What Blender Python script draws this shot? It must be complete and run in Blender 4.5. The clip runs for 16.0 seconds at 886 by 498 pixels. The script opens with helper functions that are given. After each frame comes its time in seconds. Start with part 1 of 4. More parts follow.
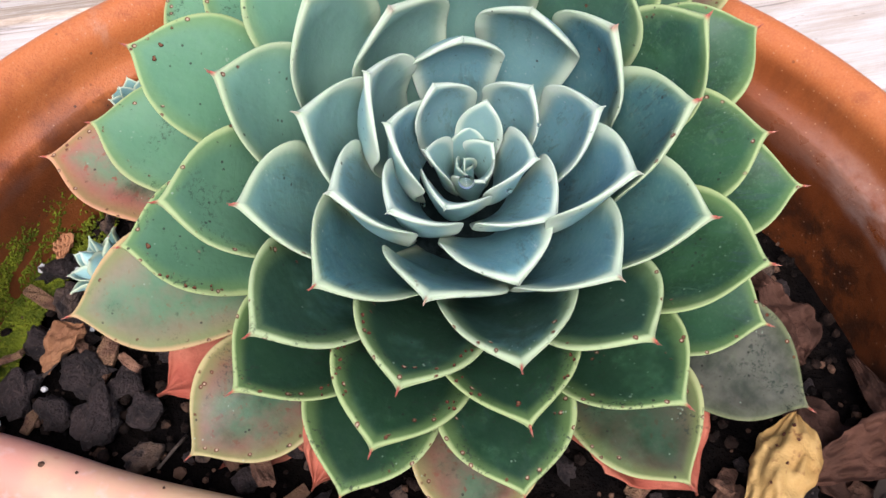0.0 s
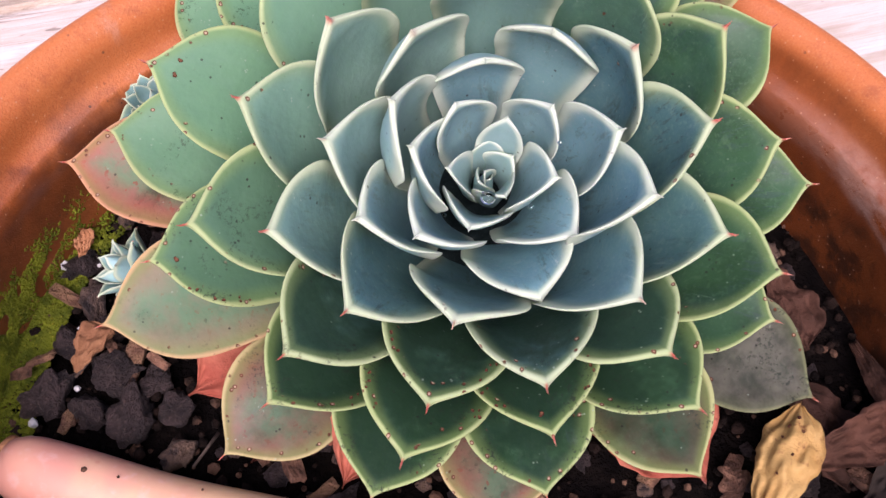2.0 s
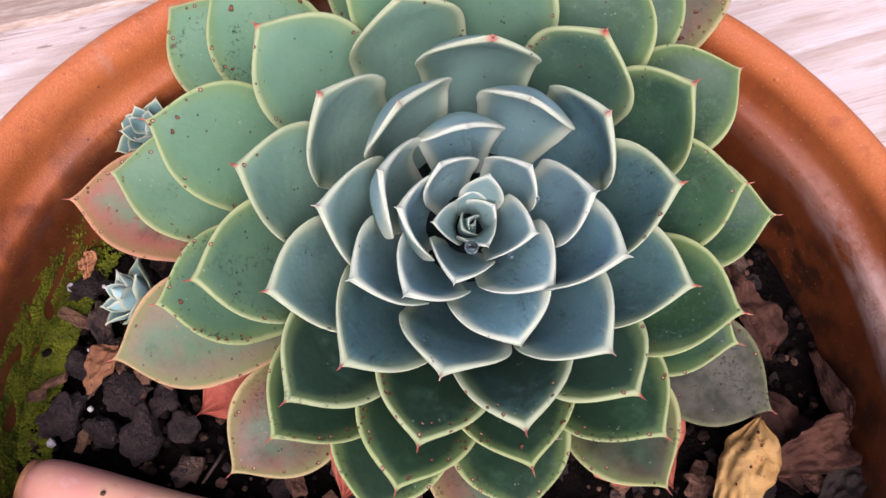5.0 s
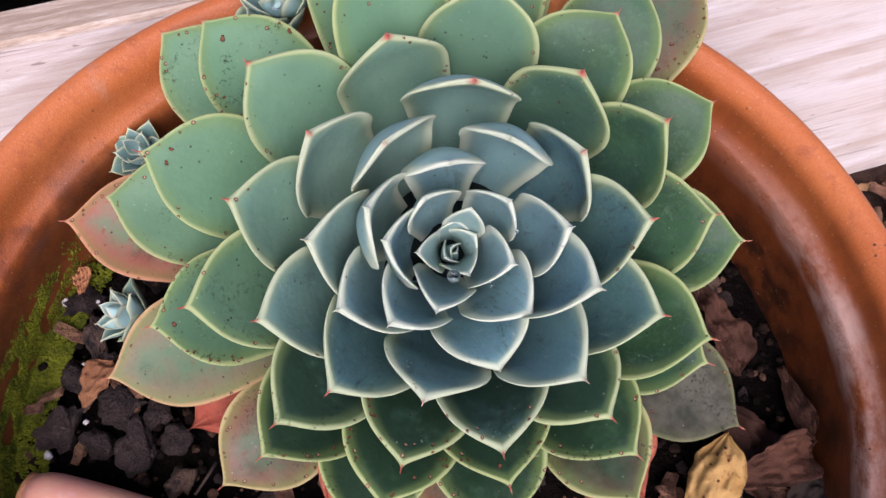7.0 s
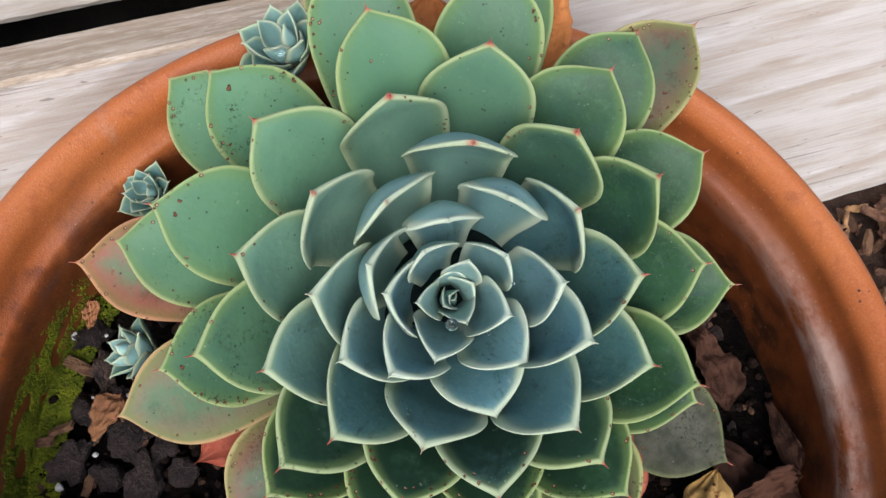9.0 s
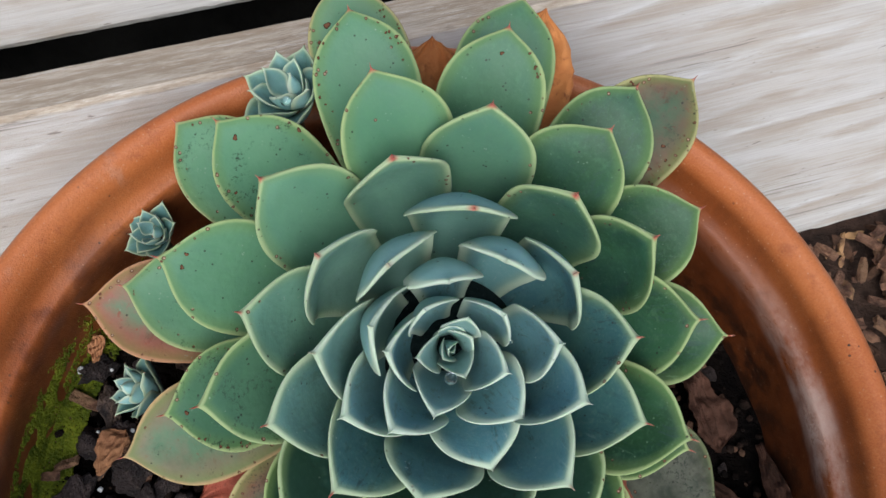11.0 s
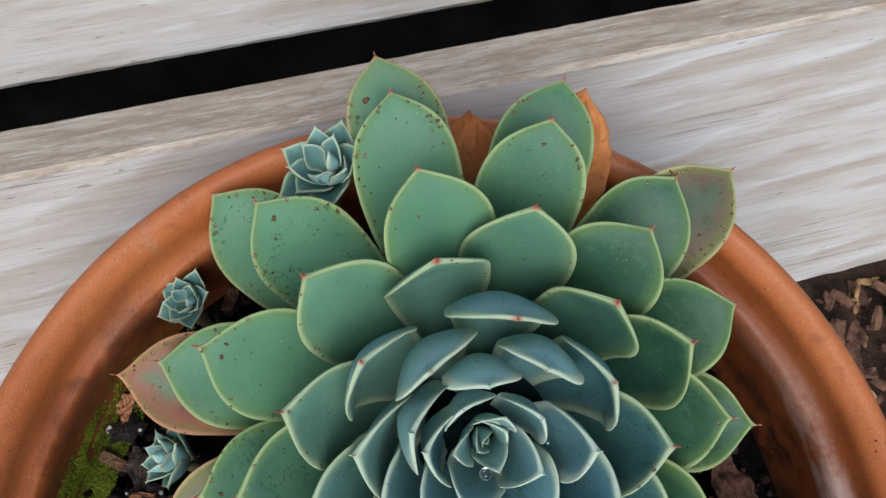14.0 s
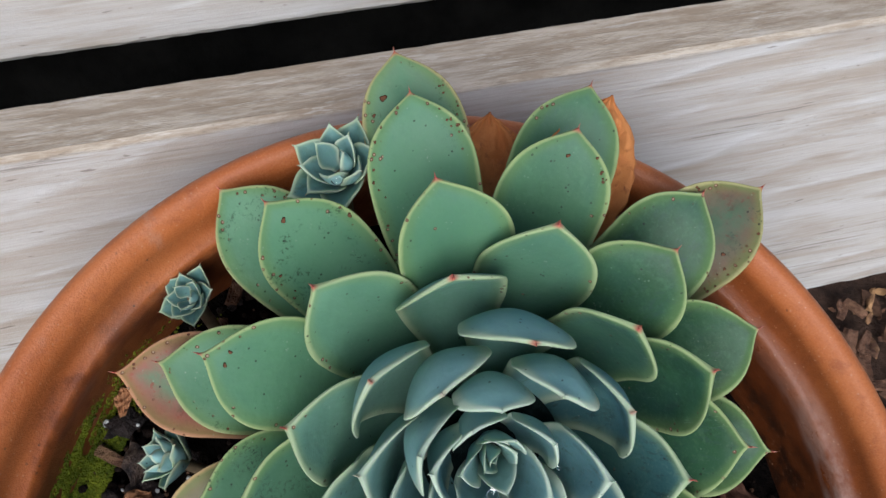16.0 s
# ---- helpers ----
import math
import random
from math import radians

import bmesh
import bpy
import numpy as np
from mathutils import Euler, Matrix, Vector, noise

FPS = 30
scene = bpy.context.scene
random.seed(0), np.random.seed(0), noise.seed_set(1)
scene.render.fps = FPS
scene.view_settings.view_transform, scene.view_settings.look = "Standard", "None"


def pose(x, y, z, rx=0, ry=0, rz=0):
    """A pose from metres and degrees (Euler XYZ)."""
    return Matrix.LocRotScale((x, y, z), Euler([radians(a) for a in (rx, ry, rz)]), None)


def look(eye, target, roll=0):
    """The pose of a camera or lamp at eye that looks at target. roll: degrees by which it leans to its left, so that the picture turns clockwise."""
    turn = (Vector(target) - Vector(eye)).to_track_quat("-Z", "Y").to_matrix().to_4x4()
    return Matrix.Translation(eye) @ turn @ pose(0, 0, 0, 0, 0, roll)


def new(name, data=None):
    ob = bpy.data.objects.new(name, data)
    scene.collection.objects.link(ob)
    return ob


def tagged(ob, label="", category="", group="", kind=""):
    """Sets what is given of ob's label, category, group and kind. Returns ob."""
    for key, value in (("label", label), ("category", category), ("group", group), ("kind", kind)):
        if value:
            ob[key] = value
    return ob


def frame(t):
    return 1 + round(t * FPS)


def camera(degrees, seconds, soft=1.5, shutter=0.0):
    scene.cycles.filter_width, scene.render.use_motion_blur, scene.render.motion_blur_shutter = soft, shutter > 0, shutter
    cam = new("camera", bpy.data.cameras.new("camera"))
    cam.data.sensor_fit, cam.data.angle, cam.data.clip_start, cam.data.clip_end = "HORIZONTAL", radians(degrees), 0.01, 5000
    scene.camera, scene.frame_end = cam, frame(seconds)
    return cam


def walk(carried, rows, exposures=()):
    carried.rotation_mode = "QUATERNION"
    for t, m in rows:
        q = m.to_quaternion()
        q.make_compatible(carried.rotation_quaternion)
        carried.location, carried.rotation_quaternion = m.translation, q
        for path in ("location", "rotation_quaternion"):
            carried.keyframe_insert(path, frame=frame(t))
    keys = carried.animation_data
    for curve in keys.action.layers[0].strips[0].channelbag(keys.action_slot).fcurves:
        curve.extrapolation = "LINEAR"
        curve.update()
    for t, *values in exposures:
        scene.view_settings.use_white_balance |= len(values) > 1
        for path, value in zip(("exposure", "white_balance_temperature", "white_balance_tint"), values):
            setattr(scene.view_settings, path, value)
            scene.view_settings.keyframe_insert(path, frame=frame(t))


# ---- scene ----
# camera: rises over the potted rosette while it tips down
cam = camera(55.9, 16.0)
METRES, TILT, LEAN = 0.20, -51.74, -1.037
START = (0.00225, -0.12842, 0.42272)
ROWS = [
    (0.0, 0.0, 0.0, 0.0, 0.0, 0.0, -0.0),
    (0.5, -0.0042, -0.0032, 0.0267, -0.1, -1.73, 0.22),
    (1.0, -0.0279, -0.0099, 0.0615, -0.28, -3.52, 0.42),
    (1.5, -0.0389, -0.0286, 0.0971, -0.48, -4.51, 0.62),
    (2.0, -0.0419, -0.0255, 0.1241, -0.67, -5.41, 0.82),
    (2.5, -0.0431, -0.0228, 0.1426, -0.82, -6.32, 0.99),
    (3.0, -0.0441, -0.0235, 0.1597, -1.01, -7.1, 1.18),
    (3.5, -0.0448, -0.0318, 0.1916, -1.17, -8.04, 1.38),
    (4.0, -0.0473, -0.0476, 0.2299, -1.32, -8.93, 1.46),
    (4.5, -0.042, -0.0655, 0.271, -1.46, -9.9, 1.49),
    (7.0, -0.0309, -0.1232, 0.3827, -2.38, -11.92, 0.92),
    (7.5, -0.0261, -0.1252, 0.398, -2.44, -12.04, 0.84),
    (8.0, -0.0292, -0.1276, 0.417, -2.41, -12.24, 0.78),
    (8.5, -0.0296, -0.1385, 0.4494, -2.38, -12.43, 0.73),
    (9.0, -0.0306, -0.1487, 0.4818, -2.4, -12.6, 0.66),
    (11.5, -0.0353, -0.1388, 0.6215, -2.25, -13.87, -0.46),
    (12.0, -0.0688, -0.12, 0.6489, -2.25, -14.21, -0.73),
    (12.5, -0.1089, -0.1265, 0.6915, -2.18, -14.33, -1.13),
    (13.0, -0.1088, -0.123, 0.7301, -2.14, -14.55, -1.43),
    (13.5, -0.098, -0.1087, 0.7577, -2.14, -14.93, -1.6),
    (14.0, -0.1043, -0.1068, 0.7835, -2.09, -15.33, -1.94),
    (14.5, -0.0963, -0.104, 0.8088, -2.03, -15.82, -2.33),
    (15.0, -0.0919, -0.1039, 0.8268, -1.81, -16.29, -2.99),
    (15.5, -0.1002, -0.0851, 0.8399, -1.56, -16.87, -3.73),
    (16.0, -0.1286, -0.0358, 0.8317, -1.36, -17.43, -4.26),
]
EXTRA = 0.72
walk(cam, [(t, pose(*START, TILT, LEAN, 0) @ pose(METRES * x, METRES * y, METRES * z, 90 + pitch, roll, yaw))
           for t, x, y, z, yaw, pitch, roll in ROWS],
     exposures=[(t, e + EXTRA, k, tint) for t, e, k, tint in ((0.0, 0.53, 5950, 18), (1.0, 0.54, 6100, 28), (3.0, 0.44, 6250, 38), (7.0, 0.23, 6200, 33), (8.5, 0.12, 6150, 15), (12.0, -0.21, 5750, 6), (16.0, -0.25, 5750, 7))])

# ---- light: a bright, hazy sky and a very soft sun ----
SUN_EL, SUN_AZ = 49.0, 184.0          # height of the sun, and its bearing from +y towards +x
world = bpy.data.worlds.new("sky")
scene.world = world
world.use_nodes = True
wn = world.node_tree
wn.nodes.clear()
sky = wn.nodes.new("ShaderNodeTexSky")
sky.sky_type = "NISHITA"
sky.sun_disc = False
sky.sun_elevation, sky.sun_rotation = radians(SUN_EL), radians(SUN_AZ)
sky.air_density, sky.dust_density, sky.ozone_density = 1.0, 4.0, 1.0
bg = wn.nodes.new("ShaderNodeBackground")
bg.inputs["Strength"].default_value = 0.085
wo = wn.nodes.new("ShaderNodeOutputWorld")
wn.links.new(sky.outputs[0], bg.inputs[0])
wn.links.new(bg.outputs[0], wo.inputs[0])

sun_data = bpy.data.lights.new("sun", "SUN")
sun_data.energy, sun_data.angle, sun_data.color = 2.3, radians(50), (1.0, 0.98, 0.94)
sun = new("sun", sun_data)
el, az = radians(SUN_EL), radians(SUN_AZ)
toward = Vector((math.sin(az) * math.cos(el), math.cos(az) * math.cos(el), math.sin(el)))
sun.matrix_world = look(toward * 5, (0, 0, 0))


# ---- materials ----
TONE = 0.70                          # scales base colours down, so less bounced light fills the hollows


class Nodes:
    """A small helper to write node trees."""

    def __init__(self, name, rough=0.6, spec=0.4):
        self.mat = bpy.data.materials.new(name)
        self.mat.use_nodes = True
        self.t = self.mat.node_tree
        self.bsdf = self.t.nodes["Principled BSDF"]
        self.bsdf.inputs["Roughness"].default_value = rough
        self.bsdf.inputs["Specular IOR Level"].default_value = spec

    def put(self, sock, value):
        if isinstance(value, bpy.types.NodeSocket):
            self.t.links.new(value, sock)
        elif value is not None:
            if sock.type == "RGBA" and len(value) == 3:
                value = (*value, 1)
            sock.default_value = value

    def node(self, kind, out=0, **ins):
        n = self.t.nodes.new(kind)
        for k, v in ins.items():
            self.put(n.inputs[k.replace("_", " ")], v)
        return n.outputs[out]

    def coords(self, which="Object"):
        return self.t.nodes.new("ShaderNodeTexCoord").outputs[which]

    def random(self):
        return self.t.nodes.new("ShaderNodeObjectInfo").outputs["Random"]

    def attr(self, name, out="Fac"):
        n = self.t.nodes.new("ShaderNodeAttribute")
        n.attribute_name = name
        return n.outputs[out]

    def math(self, op, a, b=None, c=None, clamp=False):
        n = self.t.nodes.new("ShaderNodeMath")
        n.operation, n.use_clamp = op, clamp
        for i, v in enumerate((a, b, c)):
            self.put(n.inputs[i], v)
        return n.outputs[0]

    def vmath(self, op, a, b):
        n = self.t.nodes.new("ShaderNodeVectorMath")
        n.operation = op
        self.put(n.inputs[0], a)
        self.put(n.inputs[1], b)
        return n.outputs[0]

    def noise(self, vec, scale, detail=4.0, rough=0.55, out="Fac"):
        n = self.t.nodes.new("ShaderNodeTexNoise")
        self.put(n.inputs["Vector"], vec)
        n.inputs["Scale"].default_value, n.inputs["Detail"].default_value = scale, detail
        n.inputs["Roughness"].default_value = rough
        return n.outputs[out]

    def voronoi(self, vec, scale, out="Distance", feature="F1", rand=1.0):
        n = self.t.nodes.new("ShaderNodeTexVoronoi")
        n.feature = feature
        self.put(n.inputs["Vector"], vec)
        n.inputs["Scale"].default_value = scale
        n.inputs["Randomness"].default_value = rand
        return n.outputs[out]

    def step(self, x, lo, hi):
        """0 below lo, 1 above hi, smooth between (lo may be the larger)."""
        n = self.t.nodes.new("ShaderNodeMapRange")
        n.interpolation_type = "SMOOTHSTEP"
        self.put(n.inputs[0], x)
        flip = lo > hi
        a, b = (hi, lo) if flip else (lo, hi)
        n.inputs[1].default_value, n.inputs[2].default_value = a, b
        n.inputs[3].default_value, n.inputs[4].default_value = (1.0, 0.0) if flip else (0.0, 1.0)
        return n.outputs[0]

    def mix(self, fac, a, b, blend="MIX"):
        n = self.t.nodes.new("ShaderNodeMix")
        n.data_type, n.blend_type = "RGBA", blend
        self.put(n.inputs[0], fac)
        self.put(n.inputs[6], a)
        self.put(n.inputs[7], b)
        return n.outputs[2]

    def scaled(self, vec, xyz):
        return self.vmath("MULTIPLY", vec, xyz)

    def shifted(self, vec, amount):
        """vec moved by a vector made from a number, to set repeats apart."""
        n = self.t.nodes.new("ShaderNodeCombineXYZ")
        for i, k in enumerate((37.0, 71.0, 19.0)):
            self.put(n.inputs[i], self.math("MULTIPLY", amount, k))
        return self.vmath("ADD", vec, n.outputs[0])

    def bump(self, height, strength, dist):
        n = self.t.nodes.new("ShaderNodeBump")
        n.inputs["Strength"].default_value, n.inputs["Distance"].default_value = strength, dist
        self.put(n.inputs["Height"], height)
        self.t.links.new(n.outputs[0], self.bsdf.inputs["Normal"])

    def done(self, color, rough=None, tone=TONE, **more):
        self.put(self.bsdf.inputs["Base Color"], self.mix(1.0, color, (tone, tone, tone), "MULTIPLY"))
        if rough is not None:
            self.put(self.bsdf.inputs["Roughness"], rough)
        for k, v in more.items():
            self.put(self.bsdf.inputs[k.replace("_", " ")], v)
        return self.mat


def leaf_material():
    """Fleshy leaf: waxy blue when young, green when older, pale margin, brown specks."""
    m = Nodes("echeveria_leaf", 0.40, 0.52)
    rnd = m.random()
    flat = m.shifted(m.attr("flat", "Vector"), rnd)
    age, blush, edge, along = m.attr("age"), m.attr("blush"), m.attr("edge"), m.attr("along")
    spots = m.attr("spots")
    n1, n2 = m.noise(flat, 60, 4), m.noise(flat, 260, 5, 0.6)
    green = m.mix(n1, (0.009, 0.039, 0.014), (0.026, 0.084, 0.027))
    blue = m.mix(n1, (0.080, 0.215, 0.275), (0.155, 0.350, 0.410))
    base = m.mix(m.math("ADD", age, m.math("MULTIPLY", m.math("SUBTRACT", n1, 0.5), 0.35), clamp=True), blue, green)
    # wax rubbed off in streaks
    streak = m.noise(m.scaled(flat, (1.0, 0.22, 1.0)), 380, 8, 0.8)
    where = m.step(m.noise(flat, 38, 4, 0.65), 0.36, 0.58)
    base = m.mix(m.math("MULTIPLY", m.math("MULTIPLY", m.step(streak, 0.52, 0.59), where), 0.74), base, (0.028, 0.058, 0.052))
    scratch = m.noise(m.scaled(flat, (1.0, 0.10, 1.0)), 520, 6, 0.8)
    base = m.mix(m.math("MULTIPLY", m.math("MULTIPLY", m.step(scratch, 0.60, 0.66), m.step(m.noise(flat, 52, 2), 0.50, 0.62)), 0.45), base, m.mix(age, (0.42, 0.50, 0.48), (0.20, 0.30, 0.21)))
    base = m.mix(m.math("MULTIPLY", m.step(n2, 0.56, 0.76), 0.34), base, m.mix(age, (0.36, 0.44, 0.42), (0.12, 0.24, 0.12)))
    fine = m.noise(flat, 1100, 3, 0.7)
    base = m.mix(m.math("MULTIPLY", m.step(fine, 0.35, 0.65), m.math("SUBTRACT", 0.22, m.math("MULTIPLY", age, 0.12))), base, m.mix(m.math("SUBTRACT", 0.55, m.math("MULTIPLY", age, 0.3)), base, (0.30, 0.38, 0.34)))
    # uneven wax: soft blotches, and fine dust of it
    blot = m.noise(flat, 24, 6, 0.68)
    base = m.mix(m.math("MULTIPLY", m.step(blot, 0.44, 0.60), 0.48), base, m.mix(age, (0.155, 0.31, 0.34), (0.050, 0.140, 0.062)))
    base = m.mix(m.math("MULTIPLY", m.step(m.noise(flat, 620, 5, 0.75), 0.52, 0.64), 0.26), base, m.mix(age, (0.30, 0.40, 0.41), (0.10, 0.19, 0.10)))
    # older leaves whose wax is rubbed and dirty; also paints shade onto front leaves
    worn = m.math("MULTIPLY", m.step(m.noise(flat, 33, 4, 0.65), 0.28, 0.50), m.step(spots, 0.15, 0.40))
    base = m.mix(m.math("MULTIPLY", worn, 0.85), base, m.mix(n2, (0.007, 0.023, 0.011), (0.020, 0.050, 0.026)))
    # old leaves turn pinkish
    old = m.mix(m.step(m.noise(flat, 150, 5, 0.6), 0.35, 0.65), (0.255, 0.165, 0.115), (0.140, 0.220, 0.125))
    old = m.mix(m.step(m.noise(flat, 420, 3), 0.60, 0.68), old, (0.24, 0.10, 0.06))
    base = m.mix(m.math("MULTIPLY", blush, m.step(m.noise(flat, 70, 5, 0.6), 0.22, 0.52)), base, old)
    base = m.mix(m.math("MULTIPLY", m.math("MULTIPLY", blush, 0.9), m.step(m.math("ADD", edge, m.math("MULTIPLY", n1, 0.008)), 0.019, 0.004)), base, (0.40, 0.105, 0.075))
    # paleness: wax, and light painted onto the back-left leaves
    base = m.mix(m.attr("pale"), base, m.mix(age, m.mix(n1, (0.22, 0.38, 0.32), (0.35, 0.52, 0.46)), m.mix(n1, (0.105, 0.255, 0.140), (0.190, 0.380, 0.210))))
    # the wax lies thick on the underside of young leaves
    base = m.mix(m.math("MULTIPLY", m.attr("under"), m.math("SUBTRACT", 0.85, m.math("MULTIPLY", age, 0.45))), base, m.mix(n1, (0.27, 0.50, 0.49), (0.42, 0.67, 0.64)))
    # yellow-green zone inside the pale rim
    wob = m.math("MULTIPLY", m.math("SUBTRACT", n1, 0.5), 0.0022)
    e = m.math("ADD", edge, wob)
    base = m.mix(m.math("MULTIPLY", m.step(e, 0.0070, 0.0008), m.math("ADD", 0.16, m.math("MULTIPLY", age, 0.30))),
                 base, (0.17, 0.27, 0.07))
    base = m.mix(m.attr("grey"), base, m.mix(m.step(m.math("ADD", m.math("MULTIPLY", n1, 0.6), m.math("MULTIPLY", n2, 0.4)), 0.36, 0.64), (0.040, 0.046, 0.034), (0.120, 0.118, 0.090)))
    rim = m.mix(age, (0.60, 0.69, 0.54), (0.37, 0.45, 0.19))
    rim = m.mix(m.math("MULTIPLY", blush, 0.8), rim, (0.60, 0.24, 0.14))
    base = m.mix(m.math("MULTIPLY", m.step(e, 0.0064, 0.0012), m.math("SUBTRACT", 0.38, m.math("MULTIPLY", age, 0.36))), base, rim)
    thin = m.math("DIVIDE", e, m.math("SUBTRACT", 0.0048, m.math("MULTIPLY", age, 0.0028)))
    base = m.mix(m.math("MULTIPLY", m.step(thin, 1.0, 0.22), m.math("SUBTRACT", 0.9, m.math("MULTIPLY", m.attr("grey"), 0.8))), base, rim)
    # brown scab specks, denser towards the margin
    cell = m.voronoi(flat, 330)
    pick = m.noise(flat, 75, 2)
    near = m.math("ADD", m.math("MULTIPLY", m.math("MULTIPLY", m.step(e, 0.0070, 0.0015), age), 0.17), m.math("MULTIPLY", spots, m.math("ADD", 0.06, m.math("MULTIPLY", m.step(e, 0.010, 0.003), 0.16))))
    thr = m.math("SUBTRACT", 0.675, near)
    hot = m.step(m.math("SUBTRACT", pick, thr), 0.0, 0.05)
    dot = m.step(m.math("ADD", cell, m.math("MULTIPLY", fine, 0.22)), 0.36, 0.26)
    base = m.mix(m.math("MULTIPLY", hot, dot), base, (0.125, 0.042, 0.022))
    base = m.mix(m.math("MULTIPLY", hot, m.step(cell, 0.14, 0.08)), base, (0.42, 0.30, 0.20))
    # dust and grit: sparse pale and dark grains
    grain = m.voronoi(flat, 640)
    sparse = m.noise(flat, 170, 3, 0.6)
    base = m.mix(m.math("MULTIPLY", m.math("MULTIPLY", m.step(grain, 0.24, 0.14), m.step(sparse, 0.59, 0.66)), 0.5), base, m.mix(age, (0.50, 0.56, 0.54), (0.32, 0.40, 0.30)))
    base = m.mix(m.math("MULTIPLY", m.math("MULTIPLY", m.step(m.voronoi(flat, 410), 0.20, 0.12), m.step(sparse, 0.44, 0.38)), 0.8), base, (0.020, 0.018, 0.014))
    # dirt left by rain
    dirt = m.math("MULTIPLY", m.step(m.noise(flat, 95, 3), 0.51, 0.63), m.step(m.noise(flat, 800, 4, 0.75), 0.53, 0.60))
    base = m.mix(m.math("MULTIPLY", m.math("MULTIPLY", m.math("MULTIPLY", dirt, m.step(spots, 0.1, 0.5)), m.math("SUBTRACT", 1.0, m.math("MULTIPLY", blush, 0.7))), m.math("ADD", 0.3, m.math("MULTIPLY", age, 0.5))), base, (0.022, 0.030, 0.022))
    base = m.mix(m.math("MULTIPLY", m.step(along, 0.984, 0.998), m.step(age, 0.10, 0.60)), base, (0.50, 0.12, 0.085))
    m.bump(m.math("ADD", m.math("ADD", m.math("MULTIPLY", n2, 0.45), m.math("MULTIPLY", n1, 1.6)), m.math("MULTIPLY", m.math("MULTIPLY", hot, dot), -0.7)), 0.5, 0.0009)
    rough = m.math("ADD", 0.34, m.math("MULTIPLY", n2, 0.26))
    dull = m.math("MAXIMUM", m.attr("grey"), m.math("MULTIPLY", worn, 0.6))
    rough = m.math("ADD", rough, m.math("ADD", m.math("MULTIPLY", m.attr("grey"), 0.25), m.math("MULTIPLY", m.step(e, 0.0060, 0.0020), 0.28)))
    return m.done(base, rough, Specular_IOR_Level=m.math("SUBTRACT", m.math("SUBTRACT", 0.32, m.math("MULTIPLY", age, 0.08)), m.math("MULTIPLY", dull, 0.2)), Subsurface_Weight=0.12, Subsurface_Scale=0.003, Subsurface_Radius=(0.6, 1.0, 0.4))


def plain_material(name, c1, c2, scale, rough=0.7, spec=0.3, bump=0.3, dist=0.001, c3=None, own=True, c4=None, islands=False):
    m = Nodes(name, rough, spec)
    co = m.shifted(m.coords(), m.random()) if own else m.coords()
    n1, n2 = m.noise(co, scale, 5), m.noise(co, scale * 5, 5, 0.65)
    col = m.mix(m.step(n1, 0.3, 0.7), c1, c2)
    if c3:
        col = m.mix(m.step(n2, 0.55, 0.75), col, c3)
    if c4:
        col = m.mix(m.math("MULTIPLY", m.step(m.t.nodes.new("ShaderNodeNewGeometry").outputs["Random Per Island"] if islands else m.random(), 0.70, 0.85), m.step(n1, 0.35, 0.6)), col, c4)
    if own or islands:
        lot = m.t.nodes.new("ShaderNodeNewGeometry").outputs["Random Per Island"] if islands else m.random()
        tone = m.math("ADD", 0.45, m.math("MULTIPLY", lot, 1.1)) if islands else m.math("ADD", 0.65, m.math("MULTIPLY", lot, 0.7))
        grey = m.node("ShaderNodeCombineColor", Red=tone, Green=tone, Blue=tone)
        col = m.mix(1.0, col, grey, "MULTIPLY")
    m.bump(n2, bump, dist)
    return m.done(col)


